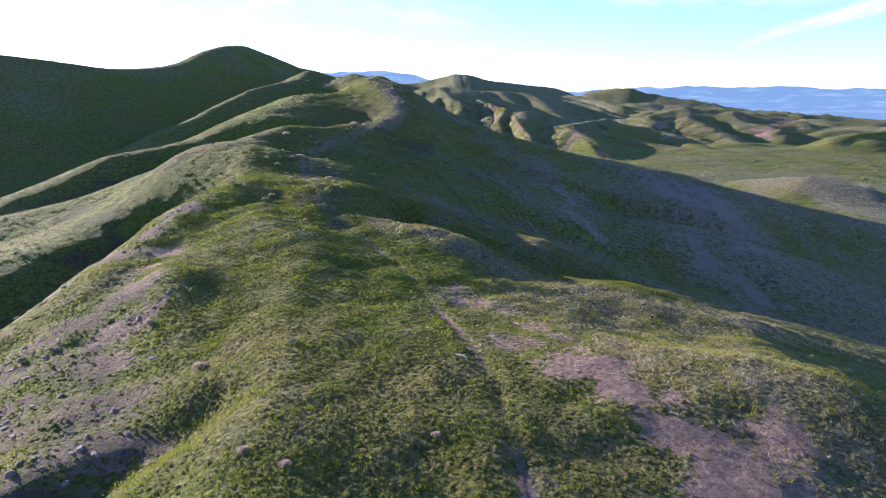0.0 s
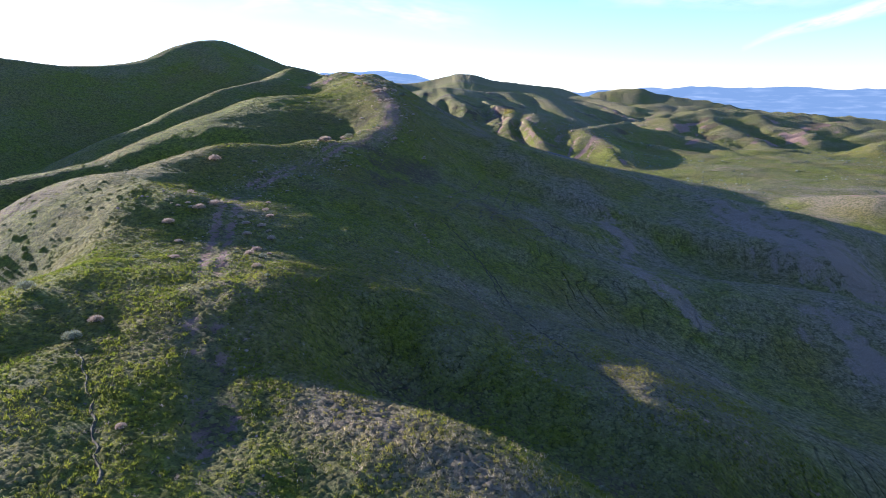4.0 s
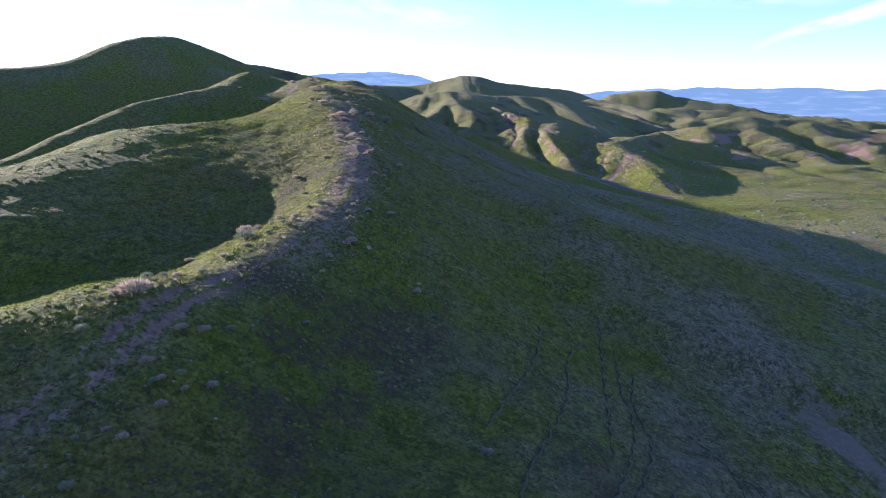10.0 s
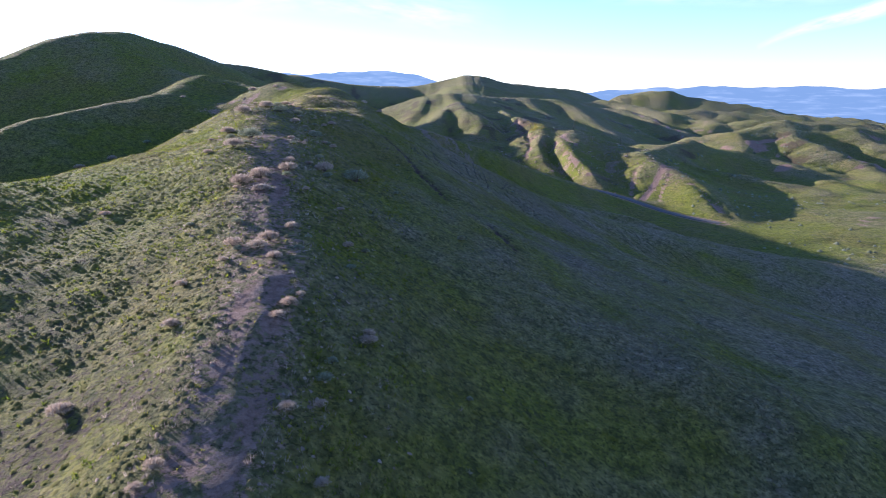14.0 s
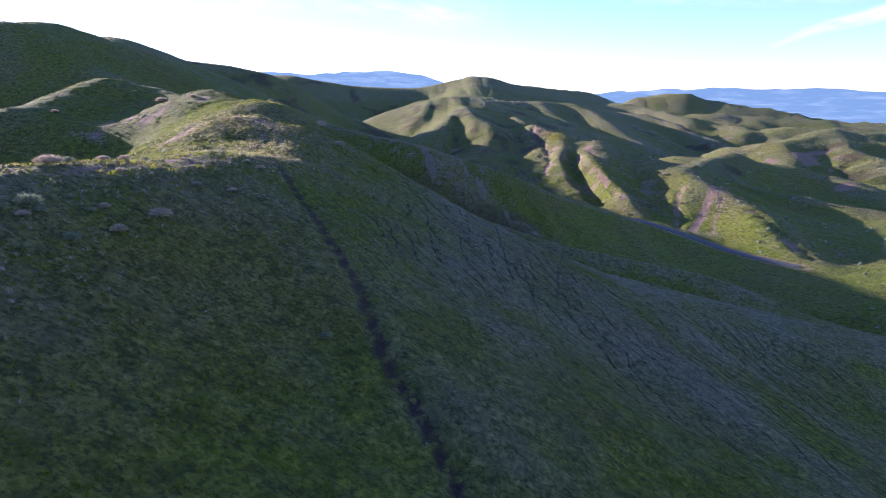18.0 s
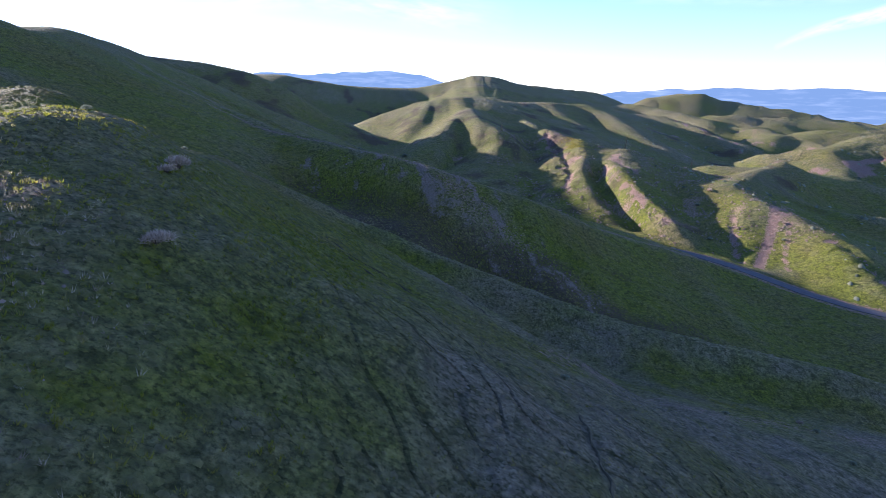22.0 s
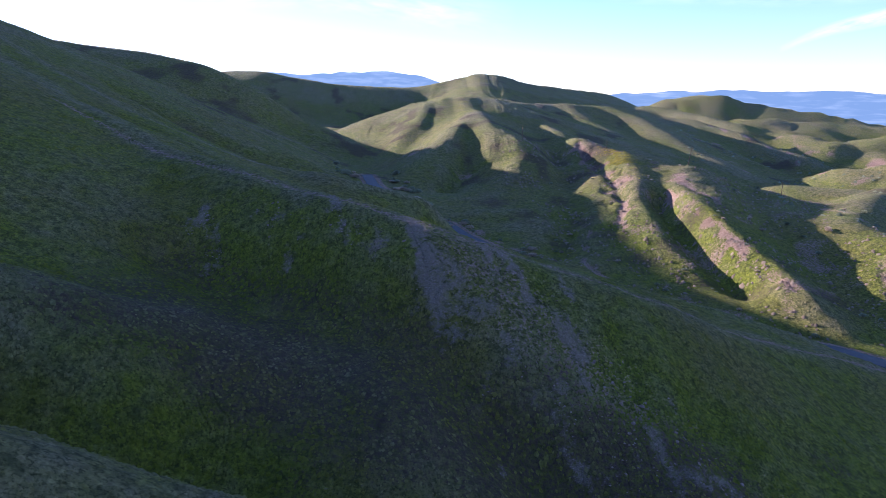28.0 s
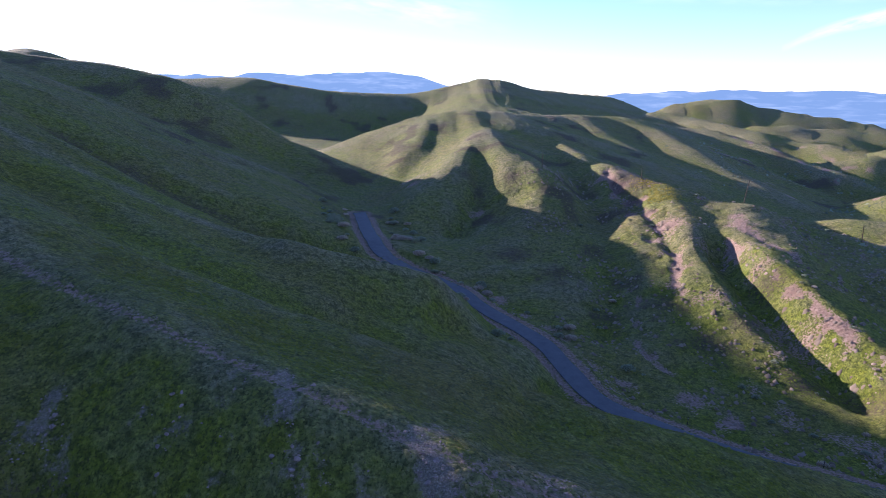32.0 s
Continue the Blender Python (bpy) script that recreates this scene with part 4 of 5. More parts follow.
# the mountains and hazy plain far beyond
def mountains():
    azimuth = np.radians(np.arange(-75, 75.01, 0.2))
    deg = np.degrees(azimuth)
    wob = lambda s, k: lattice(deg / s, deg * 0 + k, 50 + k)
    crest = 88 + 14 * wob(7, 1) + 11 * wob(2.5, 2) + 5 * wob(0.9, 3)
    left = step(4, -3, deg) * (112 + 12 * wob(6, 4) + 7 * wob(2.2, 5) + 3 * wob(0.8, 6))
    crest = crest + left
    reach = (2250, 2700, 3300, 3900, 4200, 4450, 4600)
    share = (-0.62, -0.52, -0.40, -0.20, 0.25, 0.72, 1.0)
    co, faces = [], []
    for k, (r, s) in enumerate(zip(reach, share)):
        fold = 6 * np.abs(lattice(deg / 1.6 + k, deg * 0 + k * 1.7, 60)) * (1 if 0 < k < 6 else 0)
        z = np.where(s > 0, crest * s, 75 * s) + fold - 12 * (0 < k < 6) - 70 * step(8, -2, deg) * (k < 3)
        co += [(r * math.sin(a), 240 + r * math.cos(a), h) for a, h in zip(azimuth, z)]
    n = len(azimuth)
    for k in range(len(reach) - 1):
        faces += [(k * n + i, k * n + i + 1, (k + 1) * n + i + 1, (k + 1) * n + i) for i in range(n - 1)]
    me = bpy.data.meshes.new("backdrop_mountains")
    me.from_pydata(co, [], faces)
    me.polygons.foreach_set("use_smooth", [True] * len(faces))
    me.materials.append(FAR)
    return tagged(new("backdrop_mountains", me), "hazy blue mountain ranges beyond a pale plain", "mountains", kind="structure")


mountains()


def cirrus(name, spine, halves, veil, label):
    """A thin sheet of ice cloud, very far off, along a spine of (azimuth, height) in degrees."""
    bm = bmesh.new()
    line = along(spine, 0.5)
    v_layer = bm.verts.layers.float.new("veil")
    a_layer = bm.verts.layers.float_vector.new("along")
    rows = []
    for k, (a, e) in enumerate(line):
        u = k / (len(line) - 1)
        half = halves[0] + (halves[1] - halves[0]) * u
        row = []
        for j in range(9):
            w = (j - 4) / 4
            az, el = radians(a), radians(e + half * w)
            v = bm.verts.new((4520 * math.sin(az) * math.cos(el), 240 + 4520 * math.cos(az) * math.cos(el), 55 + 4520 * math.sin(el)))
            v[v_layer] = veil * (1 - w * w) ** 1.5 * min(1, 5 * u + 0.1) * min(1, 4 * (1 - u))
            v[a_layer] = (u * len(line) * 0.16, w * half * 1.3 + 7 * veil, 0.3)
            row.append(v)
        rows.append(row)
    for r, s in zip(rows, rows[1:]):
        for i in range(8):
            bm.faces.new((r[i], r[i + 1], s[i + 1], s[i]))
    me = bpy.data.meshes.new(name)
    bm.to_mesh(me)
    bm.free()
    me.materials.append(CLOUD)
    ob = new(name, me)
    ob.visible_shadow = False
    return tagged(ob, label, "cloud", kind="structure")


cirrus("backdrop_cloud", [(25.4, 3.6), (28, 4.7), (31, 5.4), (35, 6.4), (42, 8.0), (50, 9)], (0.35, 1.6), 0.9, "thin white streak of ice cloud in the pale sky")
cirrus("backdrop_cloud", [(12, 8.4), (20, 8.2), (28, 8.0), (36, 8.6), (46, 9.5)], (1.2, 2.2), 0.55, "broad faint veil of high cloud")
cirrus("backdrop_cloud", [(-20, 7.2), (-12, 8.0), (-4, 7.2), (6, 6.0)], (1.2, 2.0), 0.4, "soft white haze of high cloud")


# ---- things ----
def part(name, bm, material, parent, label="", smooth=False):
    """One mesh object under a thing or a part."""
    me = bpy.data.meshes.new(name)
    bm.normal_update()
    bm.to_mesh(me)
    bm.free()
    me.materials.append(material)
    if smooth:
        me.polygons.foreach_set("use_smooth", [True] * len(me.polygons))
    ob = new(name, me)
    ob.parent = parent
    return tagged(ob, label)


def rod(bm, a, b, r0, r1, sides=8):
    """A tapered round bar from a to b."""
    a, b = Vector(a), Vector(b)
    m = Matrix.Translation((a + b) / 2) @ (b - a).to_track_quat("Z", "Y").to_matrix().to_4x4()
    bmesh.ops.create_cone(bm, cap_ends=True, segments=sides, radius1=r0, radius2=r1, depth=(b - a).length, matrix=m)


def block(bm, size, m):
    bmesh.ops.create_cube(bm, size=1, matrix=m @ Matrix.Diagonal((*size, 1)))


# utility poles along the far ridge
def utility_pole(x, y, tall, lean, turn, label):
    pole = new("utility_pole")
    bm = bmesh.new()
    rod(bm, (0, 0, -0.8), (0, 0, tall), 0.17, 0.11, 12)
    for k in range(5):
        rod(bm, (0, 0, tall * (0.2 + 0.17 * k)), (0, 0, tall * (0.2 + 0.17 * k) + 0.05), 0.165 - 0.01 * k, 0.16 - 0.01 * k, 12)
    part("pole_shaft", bm, POLE_WOOD, pole)
    bm = bmesh.new()
    rod(bm, (0, 0, tall), (0, 0, tall + 0.16), 0.05, 0.025, 8)
    part("insulator", bm, GLASSY, pole, "small brown ceramic insulator on the pole's top")
    bm = bmesh.new()
    rod(bm, (0.05, 0, tall - 0.45), (0.24, 0, tall - 0.4), 0.018, 0.018, 6)
    arm = part("bracket", bm, METAL, pole, "rusty metal side bracket")
    bm = bmesh.new()
    rod(bm, (0.22, 0, tall - 0.42), (0.22, 0, tall - 0.25), 0.03, 0.02, 6)
    part("insulator", bm, GLASSY, arm)
    pole.matrix_world = pose(x, y, floor_z(x, y), 0, lean, turn)
    tagged(pole, label, "utility pole", "utility poles on the ridge")


utility_pole(93, 703.5, 8.2, 8, 0, "dark wooden utility pole leaning over on the scarp crest")
utility_pole(26, 739, 6.5, 1, 20, "dark wooden utility pole standing on a grassy hilltop")
utility_pole(66.0, 736, 4.5, -2, 50, "thin dark wooden pole on the ridge crest")
utility_pole(124, 684, 5.5, 1, 70, "thin dark wooden pole on a shaded slope")


# fence posts by the road
def fence_post(x, y, tall, lean):
    post = new("fence_post")
    bm = bmesh.new()
    rod(bm, (0, 0, -0.3), (0, 0, tall), 0.075, 0.065, 8)
    part("post", bm, POLE_WOOD, post)
    for k in range(3):
        bm = bmesh.new()
        rod(bm, (0, 0, tall * (0.35 + 0.25 * k)), (0, 0, tall * (0.35 + 0.25 * k) + 0.03), 0.085, 0.085, 8)
        part("wire_tie", bm, METAL, post, "twisted wire tie round the post")
    post.matrix_world = pose(x, y, floor_z(x, y), 0, lean, 30 * lean)
    tagged(post, "short dark wooden fence post beside the asphalt road", "fence post", "fence posts by the road")


for x, y, tall, lean in ((32.5, 589, 1.5, 2), (4.5, 631.5, 1.4, -3), (40.5, 581.5, 1.4, 1), (-29, 661, 1.5, -2), (50.5, 575.5, 1.4, 3)):
    fence_post(x, y, tall, lean)

# a bleached branch on the grass
stick = new("fallen_branch")
bm = bmesh.new()
rod(bm, (-0.55, 0, 0.05), (0.1, 0.04, 0.1), 0.06, 0.05, 7)
rod(bm, (0.1, 0.04, 0.1), (0.6, -0.05, 0.06), 0.05, 0.03, 7)
part("limb", bm, PALE_WOOD, stick)
bm = bmesh.new()
rod(bm, (0.05, 0.04, 0.1), (0.3, 0.22, 0.16), 0.03, 0.015, 6)
part("side_twig", bm, PALE_WOOD, stick)
stick.matrix_world = pose(1.6, 46.9, floor_z(1.6, 46.9), 0, 0, -35)
tagged(stick, "sun-bleached broken branch lying in short green grass", "branch")
other = copy_thing(stick, pose(-6.5, 181, floor_z(-6.5, 181) + 0.02, 0, 0, 25))
tagged(other, "pale broken branch lying on a shaded grassy slope")


# shrubs
def spray(rng, count, length, width, core, top, flat):
    """Blades and twigs that fan out of a dome, darker towards its core."""
    co, tone = [], []
    for _ in range(count):
        a, e = rng.uniform(0, 2 * math.pi), math.asin(rng.uniform(0.02, 1.0))
        way = Vector((math.cos(a) * math.cos(e), math.sin(a) * math.cos(e), math.sin(e) * flat))
        r = core * rng.uniform(0.35, 1.0) ** 0.5
        p = way * r
        p.z = p.z * top + 0.04
        out = (way + Vector((rng.uniform(-.5, .5), rng.uniform(-.5, .5), rng.uniform(0, .7)))).normalized() * length * rng.uniform(0.6, 1.3)
        side = out.cross(Vector((rng.uniform(-1, 1), rng.uniform(-1, 1), rng.uniform(-1, 1)))).normalized() * width * rng.uniform(0.6, 1.4)
        co += [p - side, p + side, p + out]
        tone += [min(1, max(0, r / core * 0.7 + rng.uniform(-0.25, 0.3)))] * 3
    return co, tone


def toned_mesh(name, co, tone, material):
    co = np.array(co, np.float32).reshape(-1, 3)
    n = len(co) // 3
    me = bpy.data.meshes.new(name)
    me.vertices.add(len(co))
    me.vertices.foreach_set("co", co.ravel())
    me.loops.add(len(co))
    me.loops.foreach_set("vertex_index", np.arange(len(co), dtype=np.int32))
    me.polygons.add(n)
    me.polygons.foreach_set("loop_start", np.arange(0, 3 * n, 3, dtype=np.int32))
    me.update()
    me.attributes.new("tone", "FLOAT", "POINT").data.foreach_set("value", np.asarray(tone, np.float32))
    me.materials.append(material)
    return me


def shrub(name, seed, material, label, group, leaf, flat):
    """A shrub about a metre wide, to be scaled: a few stems and a ragged dome of twigs in two tiers."""
    rng = random.Random(seed)
    thing = new(name)
    bm = bmesh.new()
    for k in range(7):
        a = k * 0.9 + rng.uniform(-0.3, 0.3)
        lean = rng.uniform(0.12, 0.34)
        knee = (math.cos(a) * lean * 0.5, math.sin(a) * lean * 0.5, 0.18 * flat)
        rod(bm, (0, 0, -0.08), knee, 0.022, 0.016, 5)
        rod(bm, knee, (math.cos(a) * lean, math.sin(a) * lean, rng.uniform(0.3, 0.45) * flat), 0.016, 0.006, 5)
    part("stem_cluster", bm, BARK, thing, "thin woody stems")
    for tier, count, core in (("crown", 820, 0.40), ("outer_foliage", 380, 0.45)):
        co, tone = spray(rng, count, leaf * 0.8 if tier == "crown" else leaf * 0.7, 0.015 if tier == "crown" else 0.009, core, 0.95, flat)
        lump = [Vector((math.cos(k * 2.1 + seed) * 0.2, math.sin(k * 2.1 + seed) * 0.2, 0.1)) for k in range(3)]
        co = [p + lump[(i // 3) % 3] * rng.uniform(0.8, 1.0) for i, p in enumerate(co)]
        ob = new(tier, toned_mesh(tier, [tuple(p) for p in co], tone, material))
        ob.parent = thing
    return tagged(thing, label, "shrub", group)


KINDS = [shrub("dry_shrub", 3, TWIG, "rounded dry shrub of pinkish-tan twigs beside the ridge trail", "dry shrubs on the ridge", 0.16, 0.95),
         shrub("dry_shrub", 8, TWIG, "low spreading dry shrub of brown twigs on the grass", "dry shrubs on the ridge", 0.2, 0.7),
         shrub("sage_bush", 5, SAGE, "grey-green sage bush on the grassy slope", "sage bushes on the slopes", 0.13, 0.9),
         shrub("sage_bush", 12, SAGE, "ragged grey-green bush with bare twigs", "sage bushes on the slopes", 0.18, 1.05)]
FIRST = [True] * 4


def plant(kind, x, y, size, turn):
    m = pose(x, y, floor_z(x, y), 0, 0, turn) @ Matrix.Diagonal((size, size, size * random.uniform(0.85, 1.1), 1))
    if FIRST[kind]:
        FIRST[kind] = False
        KINDS[kind].matrix_world = m
        return KINDS[kind]
    ob = KINDS[kind].copy()
    scene.collection.objects.link(ob)
    for child in KINDS[kind].children:
        c = child.copy()
        scene.collection.objects.link(c)
        c.parent = ob
    ob.matrix_world = m
    return ob


NEAR_BUSHES = [(-9.0, 32.6, 0.8), (-11.9, 34.1, 0.8), (-0.3, 36.0, 0.5), (-20.0, 48.8, 1.4), (-29.0, 59.6, 1.1), (-20.5, 94.5, 0.5), (-29.4, 105.5, 1.5), (-29.0, 108.2, 1.2), (-36.9, 112.1, 1.7), (-35.1, 137.2, 1.5), (-19.6, 140.1, 0.6), (-32.9, 141.6, 1.7), (-31.9, 144.6, 2.2), (-41.2, 172.0, 2.1), (-26.4, 198.8, 2.7)]
KNOB_BUSHES = [(-15.0, 205.3, 0.8), (-15.0, 213.6, 0.6), (-5.8, 216.8, 1.1), (-5.7, 218.2, 0.7), (-24.4, 220.1, 2.5), (-13.0, 220.5, 1.4), (-21.0, 222.8, 1.1), (-20.0, 223.3, 0.9), (-8.2, 225.1, 0.8), (-23.0, 225.5, 0.9), (-24.7, 225.8, 1.2), (-20.3, 225.9, 1.1), (-18.0, 226.5, 1.2), (-14.2, 227.0, 0.8), (-22.5, 227.2, 1.1), (-26.8, 227.5, 2.2), (-13.9, 229.1, 0.4), (-17.2, 236.7, 0.5)]
CREST_BUSHES = [(-24.0, 243.3, 1.3), (-11.4, 243.6, 0.8), (-14.7, 249.1, 1.0), (-14.4, 250.7, 1.1), (-20.0, 256.1, 0.6), (-16.6, 256.2, 1.1), (-18.2, 257.9, 1.5), (-15.5, 258.4, 0.6), (-20.1, 258.5, 1.4), (-17.8, 259.4, 1.5), (-42.5, 262.0, 0.8), (-20.8, 268.7, 1.7), (-23.0, 270.4, 2.0), (-21.7, 271.7, 2.1), (-19.6, 272.8, 0.9), (-22.1, 273.4, 1.5), (-19.9, 274.6, 1.9), (-20.4, 277.6, 1.3), (-17.3, 279.2, 2.0), (-26.7, 280.5, 2.1), (-14.5, 281.1, 2.8), (-26.4, 285.4, 2.7)]
SADDLE_BUSHES = [(-31.1, 292.2, 1.8), (-19.6, 297.7, 1.1), (-22.2, 299.7, 2.0), (-23.3, 303.5, 1.1), (-32.9, 304.5, 2.4), (-26.0, 305.1, 1.4), (-41.5, 306.1, 1.3), (-31.3, 310.4, 2.2), (-29.3, 310.5, 2.2), (-27.6, 314.4, 1.4), (-30.7, 315.1, 1.5), (-23.7, 321.0, 1.6), (-31.5, 322.8, 1.8), (-87.8, 359.0, 2.5), (-84.4, 367.1, 2.2), (-20.8, 371.4, 1.7), (-35.2, 371.9, 1.2), (-80.9, 378.4, 2.1), (-25.9, 384.6, 1.4), (-26.4, 387.8, 2.0), (-54.5, 406.1, 1.7), (-82.2, 407.3, 1.6), (-62.3, 410.1, 2.4), (-77.9, 431.5, 1.1)]
random.seed(4)
for k, (x, y, size) in enumerate(NEAR_BUSHES + KNOB_BUSHES + CREST_BUSHES + SADDLE_BUSHES):
    plant(random.choice((0, 0, 0, 1, 1, 2)), x, y, max(0.6, size * 0.85), random.uniform(0, 360))
# smaller shrubs scattered in the weedy band beside the trail
rng = np.random.default_rng(9)
TRAIL = along(CREST_TRAIL, 1.0)
for k in range(150):
    px, py = TRAIL[rng.integers(90, len(TRAIL) - 20)]
    off = rng.choice((-1, 1)) * rng.uniform(1.8, 6.5)
    plant(int(rng.choice((0, 1, 1, 2, 3))), px + off, py + rng.uniform(-1, 1), rng.uniform(0.45, 1.0), rng.uniform(0, 360))
# on the open slopes, and dark scrub where the road goes up the valley
for k in range(110):
    x, y = rng.uniform(-75, 40), rng.uniform(20, 470)
    if abs(x + 20) > 6 and sample(bare, x, y) < 0.5:
        plant(int(rng.choice((1, 2, 3, 3))), x, y, rng.uniform(0.4, 0.95), rng.uniform(0, 360))
for k in range(70):
    px, py = ROAD[rng.integers(0, 60)]
    plant(int(rng.choice((1, 2, 3))), px + rng.choice((-1, 1)) * rng.uniform(5, 16), py + rng.uniform(-4, 4), rng.uniform(1.4, 3.6), rng.uniform(0, 360))
for k in range(70):
    x, y = rng.uniform(20, 150), rng.uniform(570, 720)
    plant(int(rng.choice((0, 1, 2, 3))), x, y, rng.uniform(0.8, 2.0), rng.uniform(0, 360))


# rock outcrops
def stone_mesh(seed, squash):
    bm = bmesh.new()
    bmesh.ops.create_icosphere(bm, subdivisions=2, radius=0.5)
    for v in bm.verts:
        p = v.co * 1.7 + Vector((seed * 3.1, seed, 0))
        v.co *= 1 + 0.55 * noise.noise(p) + 0.2 * noise.noise(p * 2.3)
        q = noise.cell(v.co * 2.2 + Vector((seed, 0, 0)))
        v.co += v.normal * 0.05 * (q - 0.5)
        v.co.z *= squash
    me = bpy.data.meshes.new("rock")
    bm.to_mesh(me)
    bm.free()
    me.materials.append(ROCK)
    return me


STONES = [stone_mesh(k, s) for k, s in enumerate((0.55, 0.75, 0.45, 0.9, 0.6))]


def outcrop(x, y, spread_x, spread_y, count, size, turn, label, seed):
    """Broken rocks bedded in the slope."""
    rng = random.Random(seed)
    thing = new("rock_outcrop")
    thing.matrix_world = pose(x, y, floor_z(x, y))
    c, s = math.cos(radians(turn)), math.sin(radians(turn))
    for k in range(count):
        u, v = rng.gauss(0, 0.5) * spread_x, rng.gauss(0, 0.5) * spread_y
        px, py = u * c - v * s, u * s + v * c
        ob = new("rock", rng.choice(STONES))
        ob.parent = thing
        g = size * rng.uniform(0.35, 1.0) ** 1.6 * 0.95
        ob.matrix_basis = pose(px, py, floor_z(x + px, y + py) - floor_z(x, y) - 0.12 * g, rng.uniform(-25, 25), rng.uniform(-25, 25), rng.uniform(0, 360)) @ Matrix.Diagonal((g, g * rng.uniform(0.7, 1.2), g, 1))
    tagged(thing, label, "rocks", "rock outcrops")


PINK = "broken pinkish-brown rocks bedded in a steep grassy slope"
GREY = "pale grey rocks scattered down a shaded slope"
for k, (x, y, a, b, n, size, turn) in enumerate(((-40, 55, 9, 5, 30, 1.1, 70), (-33, 47, 8, 4, 28, 1.0, 60), (-26, 40, 8, 4, 26, 0.9, 60), (-43, 88, 9, 4, 24, 1.1, 80), (-41, 100, 6, 3, 18, 1.0, 60),
                                                 (-60, 92, 8, 4, 22, 1.3, 60), (-29, 63, 5, 3, 14, 0.8, 40), (-24, 30, 5, 4, 16, 0.8, 40), (-27, 227.5, 1.8, 1.2, 9, 1.3, 0), (-13, 220.5, 1.4, 1.0, 7, 0.9, 0),
                                                 (-66, 404, 7, 3, 22, 1.0, -20), (-42, 368.5, 4, 2, 12, 0.8, 30), (-40, 144, 5, 2, 12, 0.8, 40))):
    outcrop(x, y, a, b, n, size, turn, PINK, 100 + k)
for k, (x, y, a, b, n, size, turn) in enumerate(((57, 725, 4, 12, 26, 1.6, 0), (57, 685, 4, 11, 28, 1.6, 0), (107, 588, 4, 12, 26, 1.4, -30), (78, 600, 3, 10, 22, 1.4, 0), (73, 650, 3, 10, 22, 1.3, 0), (134, 540, 3, 14, 24, 1.4, 0), (18, 607, 3, 8, 16, 1.1, 20), (4, 638, 6, 3, 16, 1.1, -50))):
    outcrop(x, y, a, b, n, size, turn, "pink sandstone rubble along an eroded scarp", 200 + k)
for k, (x, y, a, b, n, size, turn) in enumerate(((0, 518, 3, 8, 22, 0.8, 40), (12, 504, 3, 9, 24, 0.8, 45), (24, 492, 3, 8, 20, 0.8, 45), (-14, 520, 3, 7, 20, 0.8, 20), (-36, 528, 2, 6, 14, 0.7, 10), (-47, 529, 2, 5, 14, 0.7, 20), (-26, 526, 2, 5, 12, 0.7, 0),
                                                 (42, 212, 3, 8, 16, 0.9, 10), (38, 170, 3, 8, 14, 0.9, -20), (90, 215, 6, 9, 16, 1.4, 0))):
    outcrop(x, y, a, b, n, size, turn, GREY, 300 + k)


# ---- grass, weeds and stones, too many to count ----
def strewn(count, low, high, seed):
    """Random places in a strip of the land beside the way."""
    rng = np.random.default_rng(seed)
    y = rng.uniform(low[1], high[1], count)
    x = rng.uniform(low[0], high[0], count) - 14 * step(0, 480, y)
    return rng, x, y


def tufts(name, rng, x, y, size, blades, wide, tone, material, label):
    """Clumps of a few blades each, fanned out from their foot."""
    n = len(x)
    z = sample(GZ, x, y) - 0.03
    a = rng.uniform(0, 2 * np.pi, (n, blades))
    out = rng.uniform(0.15, 0.9, (n, blades)) * size[:, None]
    up = rng.uniform(0.5, 1.0, (n, blades)) * size[:, None]
    w = wide * rng.uniform(0.6, 1.4, (n, blades)) * (0.5 + size[:, None])
    foot = rng.uniform(0, 0.35, (n, blades)) * size[:, None]
    cx, cy = x[:, None] + foot * np.cos(a), y[:, None] + foot * np.sin(a)
    turn = a + rng.uniform(-1.2, 1.2, (n, blades))
    sx, sy = -np.sin(turn) * w, np.cos(turn) * w
    zz = np.broadcast_to(z[:, None], a.shape)
    co = np.stack([np.stack([cx - sx, cy - sy, zz], -1), np.stack([cx + sx, cy + sy, zz], -1), np.stack([cx + out * np.cos(a), cy + out * np.sin(a), zz + up], -1)], 2)
    t = np.clip(np.repeat(tone[:, None], blades * 3, 1) + np.repeat(rng.uniform(-0.12, 0.12, (n, blades)), 3, 1), 0, 1)
    ob = new(name, toned_mesh(name, co.reshape(-1, 3), t.ravel(), material))
    return tagged(ob, label, "grass", kind="stuff")


def meadow(name, count, low, high, seed, size, blades, wide, label):
    rng, x, y = strewn(count, low, high, seed)
    b, r, d, s = sample(bare, x, y), sample(rock, x, y), sample(dry, x, y), sample(soil_shade, x, y)
    keep = (b + rng.uniform(-0.25, 0.25, count) < 0.45) & (r < 0.4) & (s + rng.uniform(-0.15, 0.15, count) < 0.33)
    patchy = lattice(x / 2.6, y / 2.6, 71) * 0.5 + 0.5
    keep &= rng.uniform(0, 1, count) < 0.35 + 0.65 * patchy
    x, y, d, patchy = x[keep], y[keep], d[keep], patchy[keep]
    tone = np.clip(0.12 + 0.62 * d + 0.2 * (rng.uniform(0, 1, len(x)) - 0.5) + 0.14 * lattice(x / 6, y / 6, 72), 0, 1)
    s = size * (0.55 + 0.75 * patchy * rng.uniform(0.5, 1.2, len(x)))
    tufts(name, rng, x, y, s, blades, wide, tone, GRASS, label)


